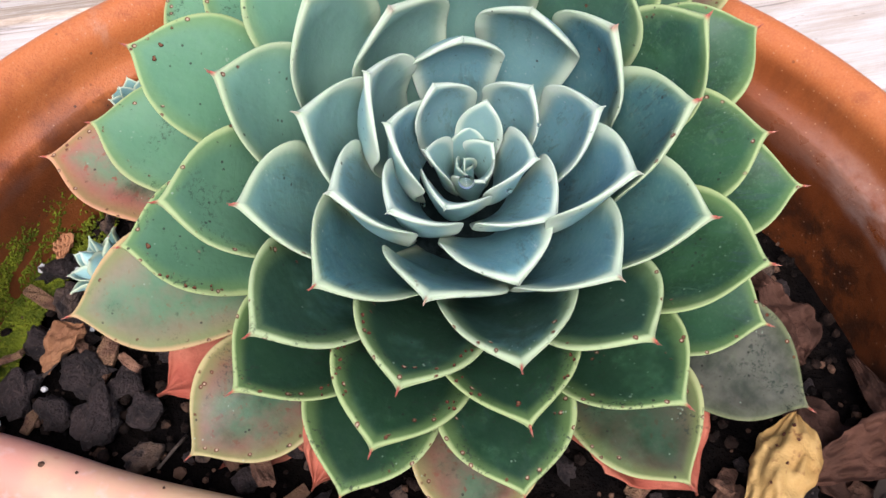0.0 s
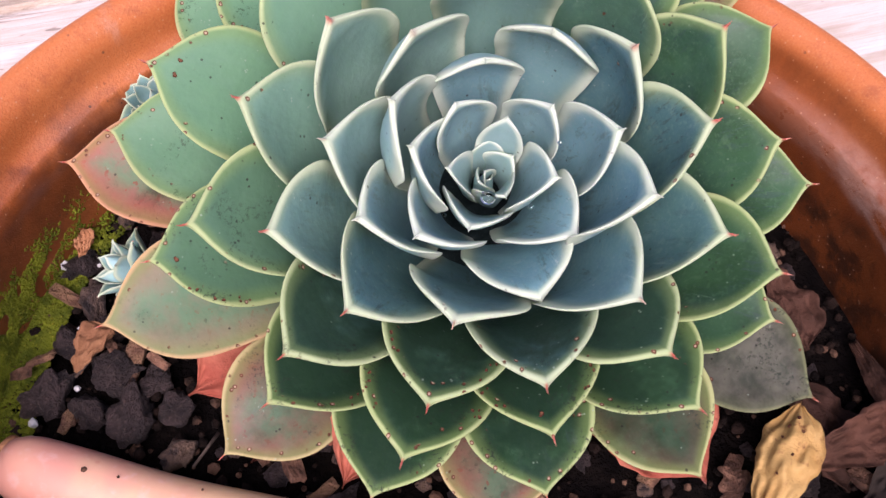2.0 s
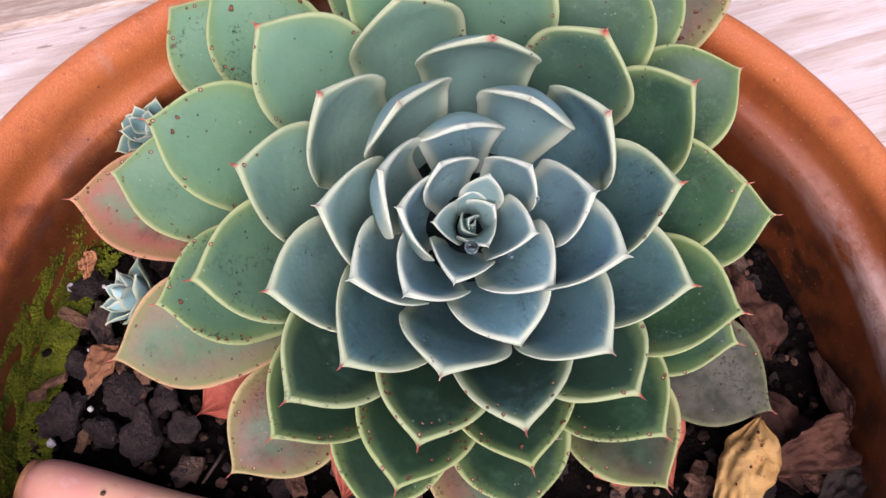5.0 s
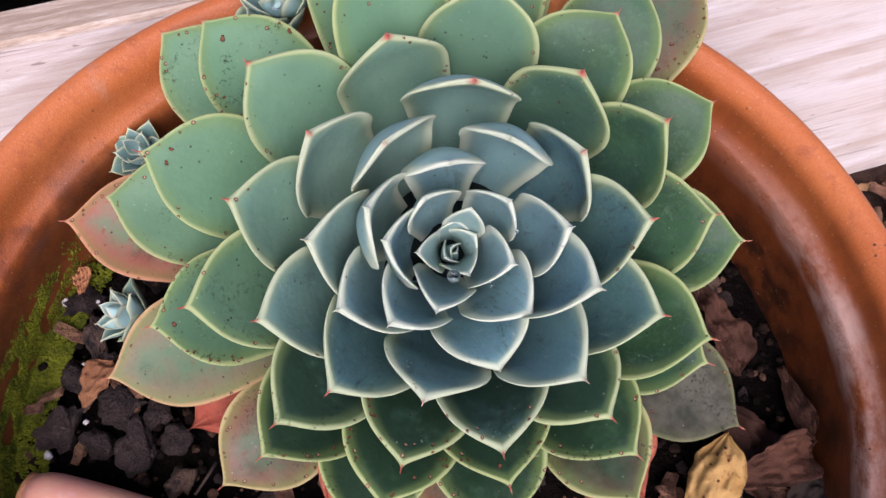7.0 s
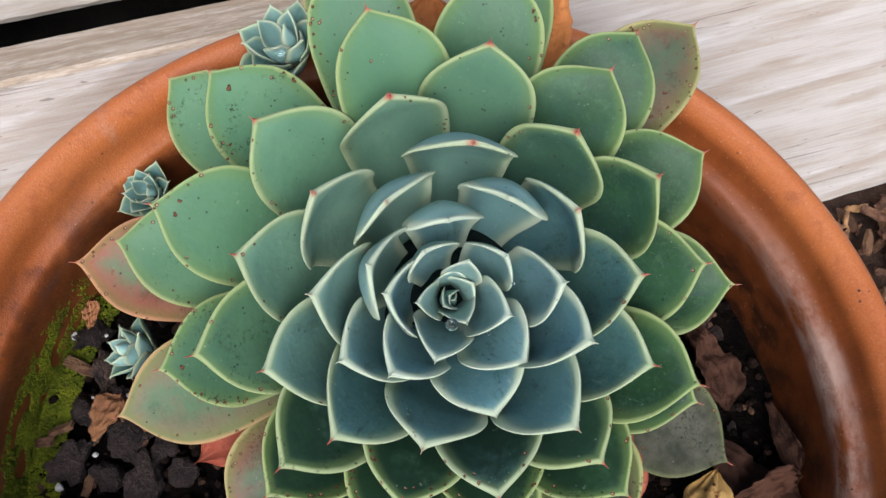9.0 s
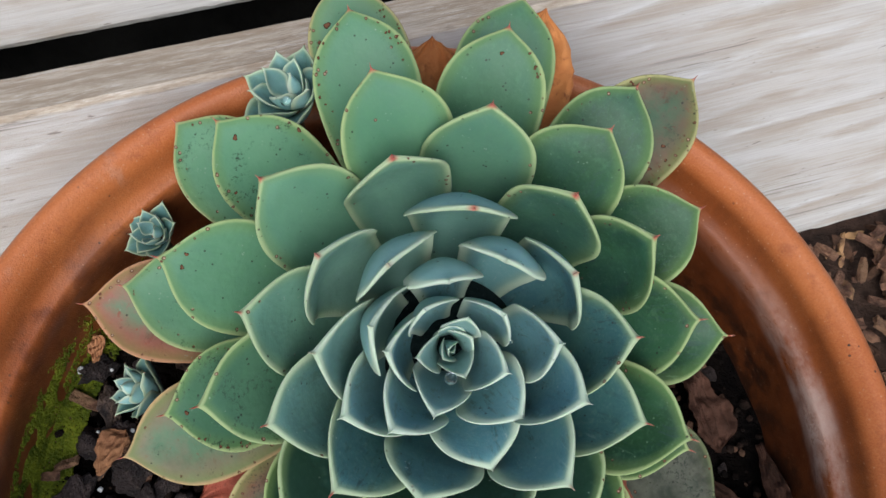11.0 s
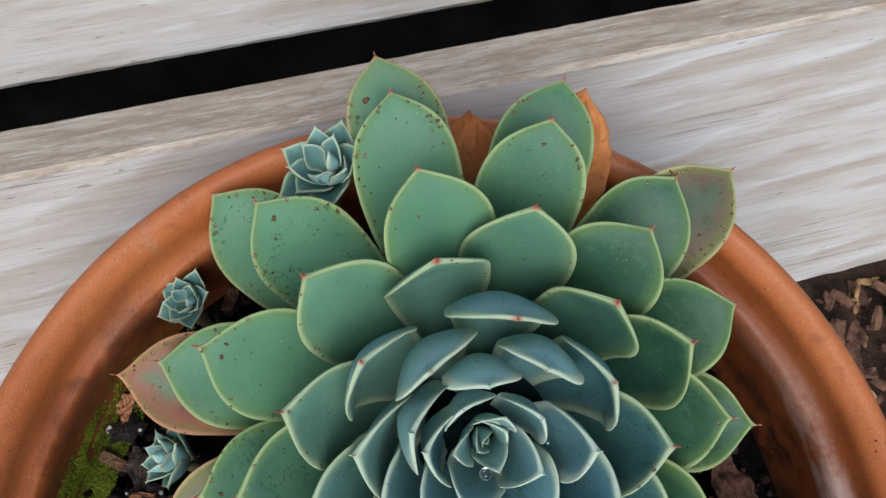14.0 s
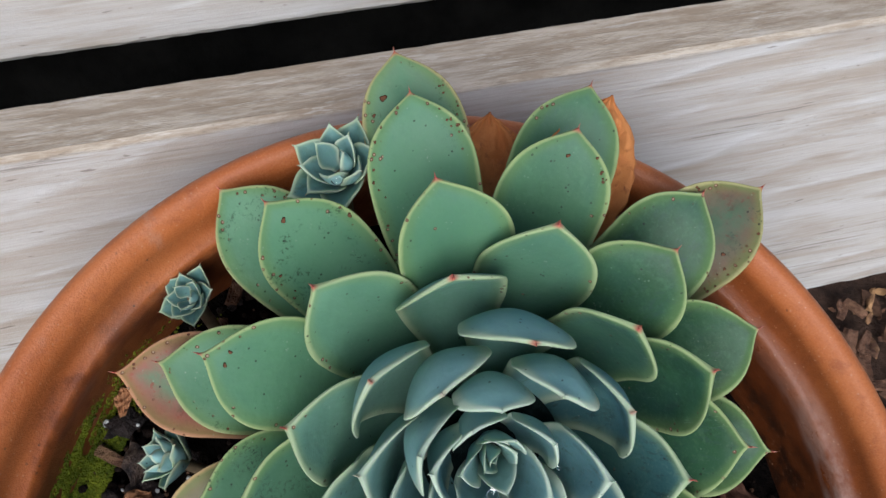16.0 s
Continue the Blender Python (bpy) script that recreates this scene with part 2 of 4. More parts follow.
def terracotta_material():
    m = Nodes("terracotta", 0.55, 0.5)
    co = m.coords()
    n1, n2, n3 = m.noise(co, 14, 5), m.noise(co, 90, 6, 0.65), m.noise(co, 1300, 3)
    col = m.mix(m.step(n1, 0.3, 0.7), (0.50, 0.130, 0.028), (0.61, 0.185, 0.048))
    col = m.mix(m.math("MULTIPLY", m.step(n2, 0.52, 0.72), 0.45), col, (0.27, 0.060, 0.016))
    # pale lime bloom in patches and runs
    run = m.noise(m.scaled(co, (1, 1, 0.35)), 34, 6, 0.7)
    col = m.mix(m.math("MULTIPLY", m.step(run, 0.58, 0.74), 0.42), col, (0.55, 0.36, 0.27))
    col = m.mix(m.math("MULTIPLY", m.step(n3, 0.52, 0.66), 0.20), col, (0.70, 0.33, 0.14))
    col = m.mix(m.math("MULTIPLY", m.step(n3, 0.46, 0.34), 0.24), col, (0.27, 0.060, 0.016))
    # the wall inside, below the ridge, is stained, and its shade is painted in
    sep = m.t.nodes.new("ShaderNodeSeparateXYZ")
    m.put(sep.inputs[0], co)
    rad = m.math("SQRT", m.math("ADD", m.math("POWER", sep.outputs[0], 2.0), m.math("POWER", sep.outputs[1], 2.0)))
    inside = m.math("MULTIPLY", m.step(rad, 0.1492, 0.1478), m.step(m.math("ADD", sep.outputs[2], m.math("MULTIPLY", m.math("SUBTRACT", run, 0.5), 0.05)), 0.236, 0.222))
    # slope above the ridge: shade put into the colour, deeper on the right
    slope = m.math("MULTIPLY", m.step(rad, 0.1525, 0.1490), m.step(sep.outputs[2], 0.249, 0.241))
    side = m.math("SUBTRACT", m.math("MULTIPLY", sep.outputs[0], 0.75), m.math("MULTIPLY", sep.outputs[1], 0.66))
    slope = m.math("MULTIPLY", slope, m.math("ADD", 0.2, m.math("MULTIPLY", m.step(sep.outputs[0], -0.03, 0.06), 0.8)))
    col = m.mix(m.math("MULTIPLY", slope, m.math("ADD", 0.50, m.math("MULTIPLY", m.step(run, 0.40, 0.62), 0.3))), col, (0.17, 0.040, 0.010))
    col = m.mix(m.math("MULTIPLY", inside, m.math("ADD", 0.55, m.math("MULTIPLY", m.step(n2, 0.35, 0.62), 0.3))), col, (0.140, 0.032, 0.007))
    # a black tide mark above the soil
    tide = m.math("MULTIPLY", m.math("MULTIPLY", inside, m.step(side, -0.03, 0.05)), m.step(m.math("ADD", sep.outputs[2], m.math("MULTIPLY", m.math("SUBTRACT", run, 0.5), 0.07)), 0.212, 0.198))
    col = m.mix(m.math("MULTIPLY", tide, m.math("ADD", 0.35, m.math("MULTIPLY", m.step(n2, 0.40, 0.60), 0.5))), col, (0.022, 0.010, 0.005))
    # lime scale where the ridge inside stays wet: a worn, streaky band
    band = m.math("MULTIPLY", m.step(m.math("ADD", sep.outputs[2], m.math("MULTIPLY", run, 0.010)), 0.2225, 0.2275), m.step(sep.outputs[2], 0.2390, 0.2300))
    band = m.math("MULTIPLY", band, m.step(rad, 0.1492, 0.1470))
    band = m.math("MULTIPLY", band, m.math("ADD", 0.12, m.math("MULTIPLY", m.step(side, 0.03, 0.11), 0.88)))
    scale = m.noise(m.scaled(co, (1, 1, 2.5)), 22, 7, 0.72)
    col = m.mix(m.math("MULTIPLY", m.math("MULTIPLY", band, m.step(scale, 0.36, 0.62)), 0.64), col, m.mix(n2, (0.58, 0.38, 0.30), (0.78, 0.64, 0.55)))
    pits = m.voronoi(co, 260)
    some = m.step(m.noise(co, 40, 2), 0.55, 0.62)
    col = m.mix(m.math("MULTIPLY", m.step(pits, 0.16, 0.10), some), col, (0.06, 0.025, 0.015))
    grit = m.step(m.voronoi(co, 330), 0.13, 0.07)
    col = m.mix(m.math("MULTIPLY", grit, 0.5), col, (0.62, 0.36, 0.22))
    m.bump(m.math("ADD", m.math("MULTIPLY", n3, 0.8), n2), 0.32, 0.0008)
    worn = m.math("MULTIPLY", m.math("MULTIPLY", m.step(sep.outputs[2], 0.2215, 0.2245), m.step(sep.outputs[2], 0.2325, 0.2295)), m.step(rad, 0.1475, 0.1450))
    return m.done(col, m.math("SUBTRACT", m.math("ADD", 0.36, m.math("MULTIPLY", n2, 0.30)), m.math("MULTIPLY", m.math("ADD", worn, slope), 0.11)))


def timber_material():
    """Silvery weathered softwood: pale grey, with slanting tan year rings; the sawn top edge is rough and brown."""
    m = Nodes("weathered_timber", 0.85, 0.2)
    raw = m.coords()
    co = m.shifted(raw, m.random())
    sep = m.t.nodes.new("ShaderNodeSeparateXYZ")
    m.put(sep.inputs[0], raw)
    warp = m.vmath("ADD", co, m.scaled(m.noise(co, 5, 3, out="Color"), (0.010, 0.006, 0.006)))
    g1 = m.noise(m.scaled(warp, (2.2, 40, 40)), 1.0, 6, 0.62)
    g2 = m.noise(m.scaled(warp, (10, 420, 420)), 1.0, 7, 0.78)
    lines = m.noise(m.scaled(warp, (6, 1100, 1100)), 1.0, 3, 0.6)
    fibre = m.noise(m.scaled(warp, (60, 900, 900)), 1.0, 4, 0.7)
    col = m.mix(m.step(g1, 0.32, 0.68), (0.53, 0.475, 0.425), (0.615, 0.585, 0.56))
    # year rings that run out of the face: each starts crisp and fades away
    slant = m.math("SUBTRACT", sep.outputs[2], m.math("MULTIPLY", sep.outputs[0], 0.15))
    slant = m.math("ADD", slant, m.math("MULTIPLY", m.noise(m.scaled(co, (5, 16, 16)), 1.0, 2, 0.5), 0.060))
    saw = m.math("FRACT", m.math("MULTIPLY", slant, 41.0))
    ring = m.math("MULTIPLY", m.step(saw, 0.15, 0.80), m.step(saw, 1.0, 0.84))
    ring = m.math("MULTIPLY", ring, m.step(m.noise(m.scaled(co, (9, 45, 45)), 1.0, 3), 0.40, 0.60))
    fray = m.math("ADD", 0.55, m.math("MULTIPLY", m.step(g2, 0.40, 0.62), 0.45))
    col = m.mix(m.math("MULTIPLY", m.math("MULTIPLY", ring, fray), 0.72), col, (0.38, 0.295, 0.215))
    pale = m.math("MULTIPLY", m.step(saw, 0.22, 0.04), m.step(m.noise(m.scaled(co, (14, 60, 60)), 1.0, 3), 0.46, 0.60))
    col = m.mix(m.math("MULTIPLY", pale, 0.5), col, (0.72, 0.71, 0.70))
    # bare brown patches and fine silver fibres
    patch = m.noise(m.scaled(warp, (12, 90, 90)), 1.0, 6, 0.68)
    col = m.mix(m.math("MULTIPLY", m.step(patch, 0.48, 0.66), 0.55), col, (0.41, 0.335, 0.265))
    col = m.mix(m.math("MULTIPLY", m.step(g2, 0.50, 0.66), 0.30), col, (0.40, 0.335, 0.28))
    col = m.mix(m.math("MULTIPLY", m.step(lines, 0.50, 0.60), 0.14), col, (0.32, 0.26, 0.21))
    col = m.mix(m.math("MULTIPLY", m.step(lines, 0.44, 0.34), 0.16), col, (0.70, 0.67, 0.645))
    col = m.mix(m.math("MULTIPLY", m.step(fibre, 0.56, 0.70), 0.20), col, (0.36, 0.30, 0.25))
    dash = m.noise(m.scaled(co, (70, 420, 420)), 1.0, 2, 0.5)
    col = m.mix(m.math("MULTIPLY", m.step(dash, 0.71, 0.76), 0.6), col, (0.13, 0.095, 0.07))
    crack = m.noise(m.scaled(warp, (1.3, 190, 190)), 1.0, 3, 0.5)
    crack = m.step(m.math("ABSOLUTE", m.math("SUBTRACT", crack, 0.5)), 0.010, 0.003)
    crack = m.math("MULTIPLY", crack, m.step(m.noise(m.scaled(co, (4, 30, 30)), 1.0, 2), 0.56, 0.66))
    col = m.mix(m.math("MULTIPLY", crack, 0.5), col, (0.12, 0.09, 0.07))
    # the rough-sawn top edge
    sawn = m.step(m.math("ADD", sep.outputs[2], m.math("MULTIPLY", g2, 0.003)), 0.2022, 0.2036)
    torn = m.noise(m.scaled(warp, (20, 130, 130)), 1.0, 7, 0.8)
    shred = m.noise(m.scaled(co, (34, 230, 230)), 1.0, 5, 0.75)
    edge = m.mix(m.step(torn, 0.40, 0.62), (0.44, 0.335, 0.235), (0.70, 0.59, 0.47))
    edge = m.mix(m.math("MULTIPLY", m.step(shred, 0.57, 0.66), 0.65), edge, (0.86, 0.78, 0.68))
    edge = m.mix(m.math("MULTIPLY", m.step(shred, 0.40, 0.31), 0.55), edge, (0.22, 0.165, 0.12))
    col = m.mix(m.math("MULTIPLY", sawn, 0.92), col, edge)
    relief = m.math("ADD", m.math("ADD", g1, m.math("MULTIPLY", g2, 0.8)), m.math("MULTIPLY", m.math("MULTIPLY", torn, sawn), 1.8))
    relief = m.math("ADD", relief, m.math("MULTIPLY", ring, -0.4))
    m.bump(m.math("ADD", relief, m.math("ADD", m.math("MULTIPLY", fibre, 0.5), m.math("MULTIPLY", lines, 0.4))), 0.6, 0.0012)
    return m.done(col, tone=0.79)


M_LEAF = leaf_material()
M_TIP = plain_material("leaf_tip_red", (0.42, 0.09, 0.06), (0.55, 0.24, 0.16), 300, 0.5)
M_DRY = plain_material("dry_red_leaf", (0.27, 0.060, 0.034), (0.40, 0.13, 0.075), 60, 0.75, 0.2, 0.5, 0.002, (0.20, 0.06, 0.035))
M_TAN = plain_material("tan_dry_leaf", (0.57, 0.31, 0.080), (0.74, 0.47, 0.16), 55, 0.7, 0.25, 0.5, 0.002, (0.26, 0.10, 0.03))
M_PAPER = plain_material("orange_papery_leaf", (0.40, 0.125, 0.030), (0.58, 0.23, 0.07), 45, 0.75, 0.25, 0.6, 0.003, (0.24, 0.075, 0.025))
M_BROWN = plain_material("brown_dry_leaf", (0.055, 0.024, 0.014), (0.115, 0.050, 0.030), 60, 0.8, 0.2, 0.6, 0.003)
M_ORANGE = plain_material("orange_brown_dry_leaf", (0.30, 0.13, 0.06), (0.46, 0.22, 0.10), 60, 0.8, 0.2, 0.6, 0.003)
M_ASHEN = plain_material("ashen_dry_leaf", (0.050, 0.034, 0.026), (0.10, 0.075, 0.058), 60, 0.85, 0.15, 0.6, 0.003)
M_STEM = plain_material("woody_stem", (0.16, 0.11, 0.06), (0.28, 0.20, 0.11), 80, 0.85)
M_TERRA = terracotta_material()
M_WOOD = timber_material()
M_ROCK = plain_material("lava_rock", (0.040, 0.027, 0.025), (0.140, 0.092, 0.082), 2.6, 0.75, 0.30, 0.9, 0.035, (0.30, 0.21, 0.16), c4=(0.30, 0.19, 0.125))
M_SOIL = plain_material("potting_soil", (0.004, 0.003, 0.003), (0.013, 0.009, 0.007), 70, 0.95, 0.05, 1.0, 0.006, own=False)
M_CRUMB = plain_material("soil_crumb", (0.006, 0.004, 0.003), (0.030, 0.017, 0.012), 120, 0.9, 0.1, 0.6, 0.002, own=False, islands=True, c4=(0.12, 0.065, 0.04))
M_MOSS = plain_material("moss", (0.070, 0.095, 0.008), (0.22, 0.25, 0.017), 120, 0.9, 0.1, 0.8, 0.002, (0.33, 0.30, 0.028), own=False)
M_MULCH = plain_material("bark_mulch", (0.13, 0.060, 0.036), (0.48, 0.245, 0.145), 2.0, 0.85, 0.25, 0.7, 0.06, (0.22, 0.135, 0.095), c4=(0.28, 0.155, 0.08))
M_EARTH = plain_material("dark_earth", (0.032, 0.018, 0.012), (0.105, 0.058, 0.038), 90, 0.95, 0.2, 0.8, 0.01, own=False)
# near-black, so that the gap between the boards reads as deep shade
M_GAP_SHADE = plain_material("gap_shade_dark", (0.005, 0.0052, 0.0048), (0.020, 0.019, 0.017), 12, 1.0, 0.0, 0.5, 0.004)
M_FINEMULCH = plain_material("fine_bark", (0.080, 0.040, 0.025), (0.300, 0.155, 0.090), 60, 0.9, 0.2, 0.7, 0.004, own=False, islands=True, c4=(0.42, 0.24, 0.11))
# near-black fill of the leaf hollows: their shade, with some wet litter
M_SHADE_LITTER = plain_material("shade_litter", (0.003, 0.007, 0.007), (0.010, 0.018, 0.018), 260, 0.7, 0.05, 0.6, 0.001, (0.03, 0.04, 0.04), own=False)
M_WHITE = plain_material("white_perlite", (0.6, 0.58, 0.55), (0.8, 0.78, 0.75), 300, 0.9)


def stub_material():
    m = Nodes("pink_fleshy_stem", 0.42, 0.45)
    co = m.coords()
    n1, n2 = m.noise(co, 28, 4), m.noise(co, 200, 4)
    col = m.mix(m.step(n1, 0.35, 0.65), (0.84, 0.39, 0.28), (0.88, 0.55, 0.32))
    col = m.mix(m.math("MULTIPLY", m.step(n2, 0.52, 0.72), 0.5), col, (0.88, 0.56, 0.48))
    red = m.math("MULTIPLY", m.step(m.voronoi(co, 62), 0.10, 0.04), 0.7)
    col = m.mix(red, col, (0.62, 0.12, 0.10))
    sep = m.t.nodes.new("ShaderNodeSeparateXYZ")
    m.put(sep.inputs[0], co)
    col = m.mix(m.math("MULTIPLY", m.step(sep.outputs[0], -0.09, -0.01), 0.75), col, (0.90, 0.62, 0.29))
    m.bump(n2, 0.2, 0.001)
    return m.done(col)


M_STUB = stub_material()


def scab_material():
    m = Nodes("corky_scab", 0.85, 0.15)
    co = m.coords()
    n = m.noise(co, 900, 4)
    col = m.mix(m.step(m.math("ADD", m.attr("out"), m.math("MULTIPLY", m.math("SUBTRACT", n, 0.5), 0.3)), 0.55, 0.75), (0.19, 0.082, 0.042), (0.062, 0.018, 0.009))
    m.bump(n, 0.5, 0.0008)
    return m.done(col)


M_SCAB = scab_material()


def water_material():
    m = Nodes("water", 0.02, 0.5)
    return m.done((1.0, 1.0, 1.0), tone=1.0, Transmission_Weight=1.0, IOR=1.33)


M_WATER = water_material()


# ---- building helpers ----
def mesh_object(name, verts, faces, material, parent=None, label="", smooth=True, attrs=None):
    me = bpy.data.meshes.new(name)
    me.from_pydata([tuple(v) for v in verts], [], [tuple(f) for f in faces])
    me.materials.append(material)
    if smooth:
        me.shade_smooth()
    for key, vals in (attrs or {}).items():
        vals = np.asarray(vals, np.float32)
        if vals.ndim == 2:
            me.attributes.new(key, "FLOAT_VECTOR", "POINT").data.foreach_set("vector", vals.ravel())
        else:
            me.attributes.new(key, "FLOAT", "POINT").data.foreach_set("value", vals)
    ob = new(name, me)
    if parent is not None:
        ob.parent = parent
    if label:
        ob["label"] = label
    return ob


def part(name, bm, material, parent=None, label="", smooth=True):
    me = bpy.data.meshes.new(name)
    bm.to_mesh(me)
    bm.free()
    me.materials.append(material)
    if smooth:
        me.shade_smooth()
    ob = new(name, me)
    if parent is not None:
        ob.parent = parent
    if label:
        ob["label"] = label
    return ob


def rings_mesh(rings, closed_ends=True):
    """Verts and faces of a skin over rings of equally many points."""
    k = len(rings[0])
    verts = [p for r in rings for p in r]
    faces = [(i * k + j, i * k + (j + 1) % k, (i + 1) * k + (j + 1) % k, (i + 1) * k + j)
             for i in range(len(rings) - 1) for j in range(k)]
    if closed_ends:
        faces.append(tuple(range(k - 1, -1, -1)))
        faces.append(tuple((len(rings) - 1) * k + j for j in range(k)))
    return verts, faces


def axes_of(axis):
    """Rows ex, ey, axis of a frame whose z is the axis and whose x leans to world x."""
    a = np.array(axis, float)
    a /= np.linalg.norm(a)
    ex = np.array([1.0, 0, 0]) - a[0] * a
    ex /= np.linalg.norm(ex)
    return np.array([ex, np.cross(a, ex), a])


def leaf_outline(v, blunt, sharp, waist, hook):
    """Half-width along a spoon-shaped leaf (1 at blunt, its widest): round shoulders that run hollow-sided into a point."""
    if v < blunt:
        return 0.36 + 0.64 * math.sin(math.pi / 2 * v / blunt) ** waist
    x = (v - blunt) / (1 - blunt)
    return max(0.010, (1 - x ** 2.2) ** (sharp + hook * x ** 4))


def leaf_skin(az, reach, rise, width, foot, bend, cup, thick, roll=0.0, wrinkle=0.0, nv=38, nk=44, seed=0, skew=0.0, reflex=3.0, blunt=0.72, sharp=0.95, shoulder=0.05, waist=1.7, hook=1.1):
    """A fleshy, cupped, pointed leaf in rosette axes: from the stem at foot (radius, height) to the tip at (reach, rise)."""
    p0, p2 = np.array(foot), np.array((reach, rise))
    chord = p2 - p0
    length = np.linalg.norm(chord)
    e0, e1 = radians(bend[0]), radians(bend[1])
    p1 = p0 + 0.42 * length * np.array((math.cos(e0), math.sin(e0)))
    p3 = p2 + reflex * width * 0.0081 * np.array((-math.sin(e1), math.cos(e1)))
    p2 = p3 - 0.38 * length * np.array((math.cos(e1), math.sin(e1)))
    c, s = math.cos(radians(az)), math.sin(radians(az))
    out, side0, up = np.array((c, s, 0)), np.array((-s, c, 0)), np.array((0, 0, 1.0))
    theta = np.linspace(0, 2 * math.pi, nk, endpoint=False)
    u, w = np.cos(theta), np.sin(theta)
    vs = 1 - (1 - np.linspace(0, 1, nv)) ** 1.7
    rng = np.random.RandomState(seed)
    ph = rng.rand(6) * 6.28
    sway = (rng.rand() - 0.5) * 0.13
    lifts = np.where(u > 0, 0.6 + 0.8 * rng.rand(), 0.6 + 0.8 * rng.rand())
    sharp = sharp * (0.93 + 0.14 * rng.rand())
    rings, edge, along, flat, under = [], [], [], [], []
    for v in vs:
        q = 1 - v
        mid2 = q ** 3 * p0 + 3 * q * q * v * p1 + 3 * q * v * v * p2 + v ** 3 * p3
        tan2 = q * q * (p1 - p0) + 2 * q * v * (p2 - p1) + v * v * (p3 - p2)
        tan2 /= np.linalg.norm(tan2)
        mid = mid2[0] * out + mid2[1] * up
        tan = tan2[0] * out + tan2[1] * up
        nrm0 = -tan2[1] * out + tan2[0] * up
        rr = radians(roll) * v
        side = side0 * math.cos(rr) + nrm0 * math.sin(rr)
        nrm = nrm0 * math.cos(rr) - side0 * math.sin(rr)
        half = half_s = 0.5 * width * leaf_outline(v, blunt, sharp, waist, hook)
        th = thick * (0.55 + 0.45 * math.sin(math.pi * min(1, v * 1.05 + 0.1))) * min(1.0, half / (0.12 * width) + 0.12)
        mid = mid + side0 * width * (skew * v * v + sway * math.sin(math.pi * v ** 2.2))
        y = u * half
        lift = cup * (0.55 * y * y / (0.5 * width) + 0.45 * (np.sqrt(y * y + (0.12 * width) ** 2) - 0.12 * width))
        lip = 0.0009 * min(1.0, width / 0.026) * np.abs(w) ** 0.55
        body = np.where(w > 0, lip, -lip - 0.9 * th * (1 - v ** 5) * w * w)
        body = body - reflex * width * max(0.0, v - 0.91) ** 2
        wav = 0.048 * width * v * np.abs(u) ** 3 * (np.sin(9 * v + ph[0] + (u > 0) * ph[1]) + 0.4 * np.sin(19 * v + ph[2] + (u > 0) * ph[3])) * min(1.0, 4 * (1 - v))
        wav = wav + shoulder * width * lifts * np.abs(u) ** 2.2 * math.exp(-((v - 0.79) / 0.10) ** 2)
        wr = wrinkle * (np.sin(14 * u + ph[2] + 5 * v) * np.sin(11 * v + ph[3]) + 0.6 * np.sin(23 * v + ph[4] + 3 * u))
        if wrinkle:
            wr = wr + 2.4 * wrinkle * np.array([0.6 - abs(noise.noise(Vector((uu * half_s * 130, v * length * 90, seed)))) * 2.2 + 0.5 * noise.fractal(Vector((uu * half_s * 300, v * length * 300, seed)), 1.0, 2.0, 3) for uu in u])
            half = half * (1 + 0.13 * np.array([noise.fractal(Vector((v * length * 170, seed * 5.0, (uu > 0) * 7.0)), 1.0, 2.0, 3) for uu in u]))
        pos = mid + np.outer(u * half, side) + np.outer(lift + body + wav + wr, nrm)
        rings.append(pos)
        edge.append((1 - np.abs(u)) * half_s * max(1.0, 0.030 / width) + np.where(w < 0, 0.0006, 0) * np.abs(w))
        along.append(np.full(nk, v))
        under.append((w < -0.05).astype(float))
        flat.append(np.stack([u * half, np.full(nk, v * length), np.where(w > 0, 0.0, 0.05) * np.ones(nk)], 1))
    verts, faces = rings_mesh(rings)
    tip_dir = tan
    return np.array(verts), faces, np.concatenate(edge), np.concatenate(along), np.concatenate(flat), np.concatenate(under), tip_dir


def spine(base, direction, r, length):
    """A short curved cone."""
    a = axes_of(direction)
    rings = []
    for f, q in ((-0.3, 1.0), (0.15, 0.8), (0.5, 0.45), (0.8, 0.2), (1.0, 0.05)):
        rings.append([base + a[2] * f * length + (a[0] * math.cos(t) + a[1] * math.sin(t)) * r * q
                      for t in np.linspace(0, 2 * math.pi, 8, endpoint=False)])
    return rings_mesh(rings)


def add_leaf(plant, origin, frame_axes, az, reach, rise, width, age, foot, bend, cup, thick, blush=0.0, spots=0.2,
             roll=0.0, pale=0.0, grey=0.0, material=None, name="leaf", wrinkle=0.0, tip=True, nv=38, nk=44, seed=0, label="", skew=0.0, reflex=2.0, blunt=0.72, sharp=0.95, shoulder=0.05, waist=1.7, hook=1.1):
    verts, faces, edge, along, flat, under, tdir = leaf_skin(az, reach, rise, width, foot, bend, cup, thick, roll, wrinkle, nv, nk, seed, skew, reflex, blunt, sharp, shoulder, waist, hook)
    n = len(verts)
    ob = mesh_object(name, verts @ frame_axes + origin, faces, material or M_LEAF, plant, label,
                     attrs={"edge": edge, "along": along, "flat": flat, "under": under, "age": np.full(n, age),
                            "blush": np.full(n, blush), "spots": np.full(n, spots), "pale": np.full(n, pale), "grey": np.full(n, grey)})
    if tip:
        end = verts[-nk:].mean(0) @ frame_axes + origin
        k = min(1, width / 0.035)
        if age < 0.4:
            k *= 0.75
        sv, sf = spine(end, tdir @ frame_axes, 0.00030 * k, 0.0016 * k)
        mesh_object("leaf_tip", sv, sf, M_TIP, ob, "reddish pointed leaf tip")
    return ob


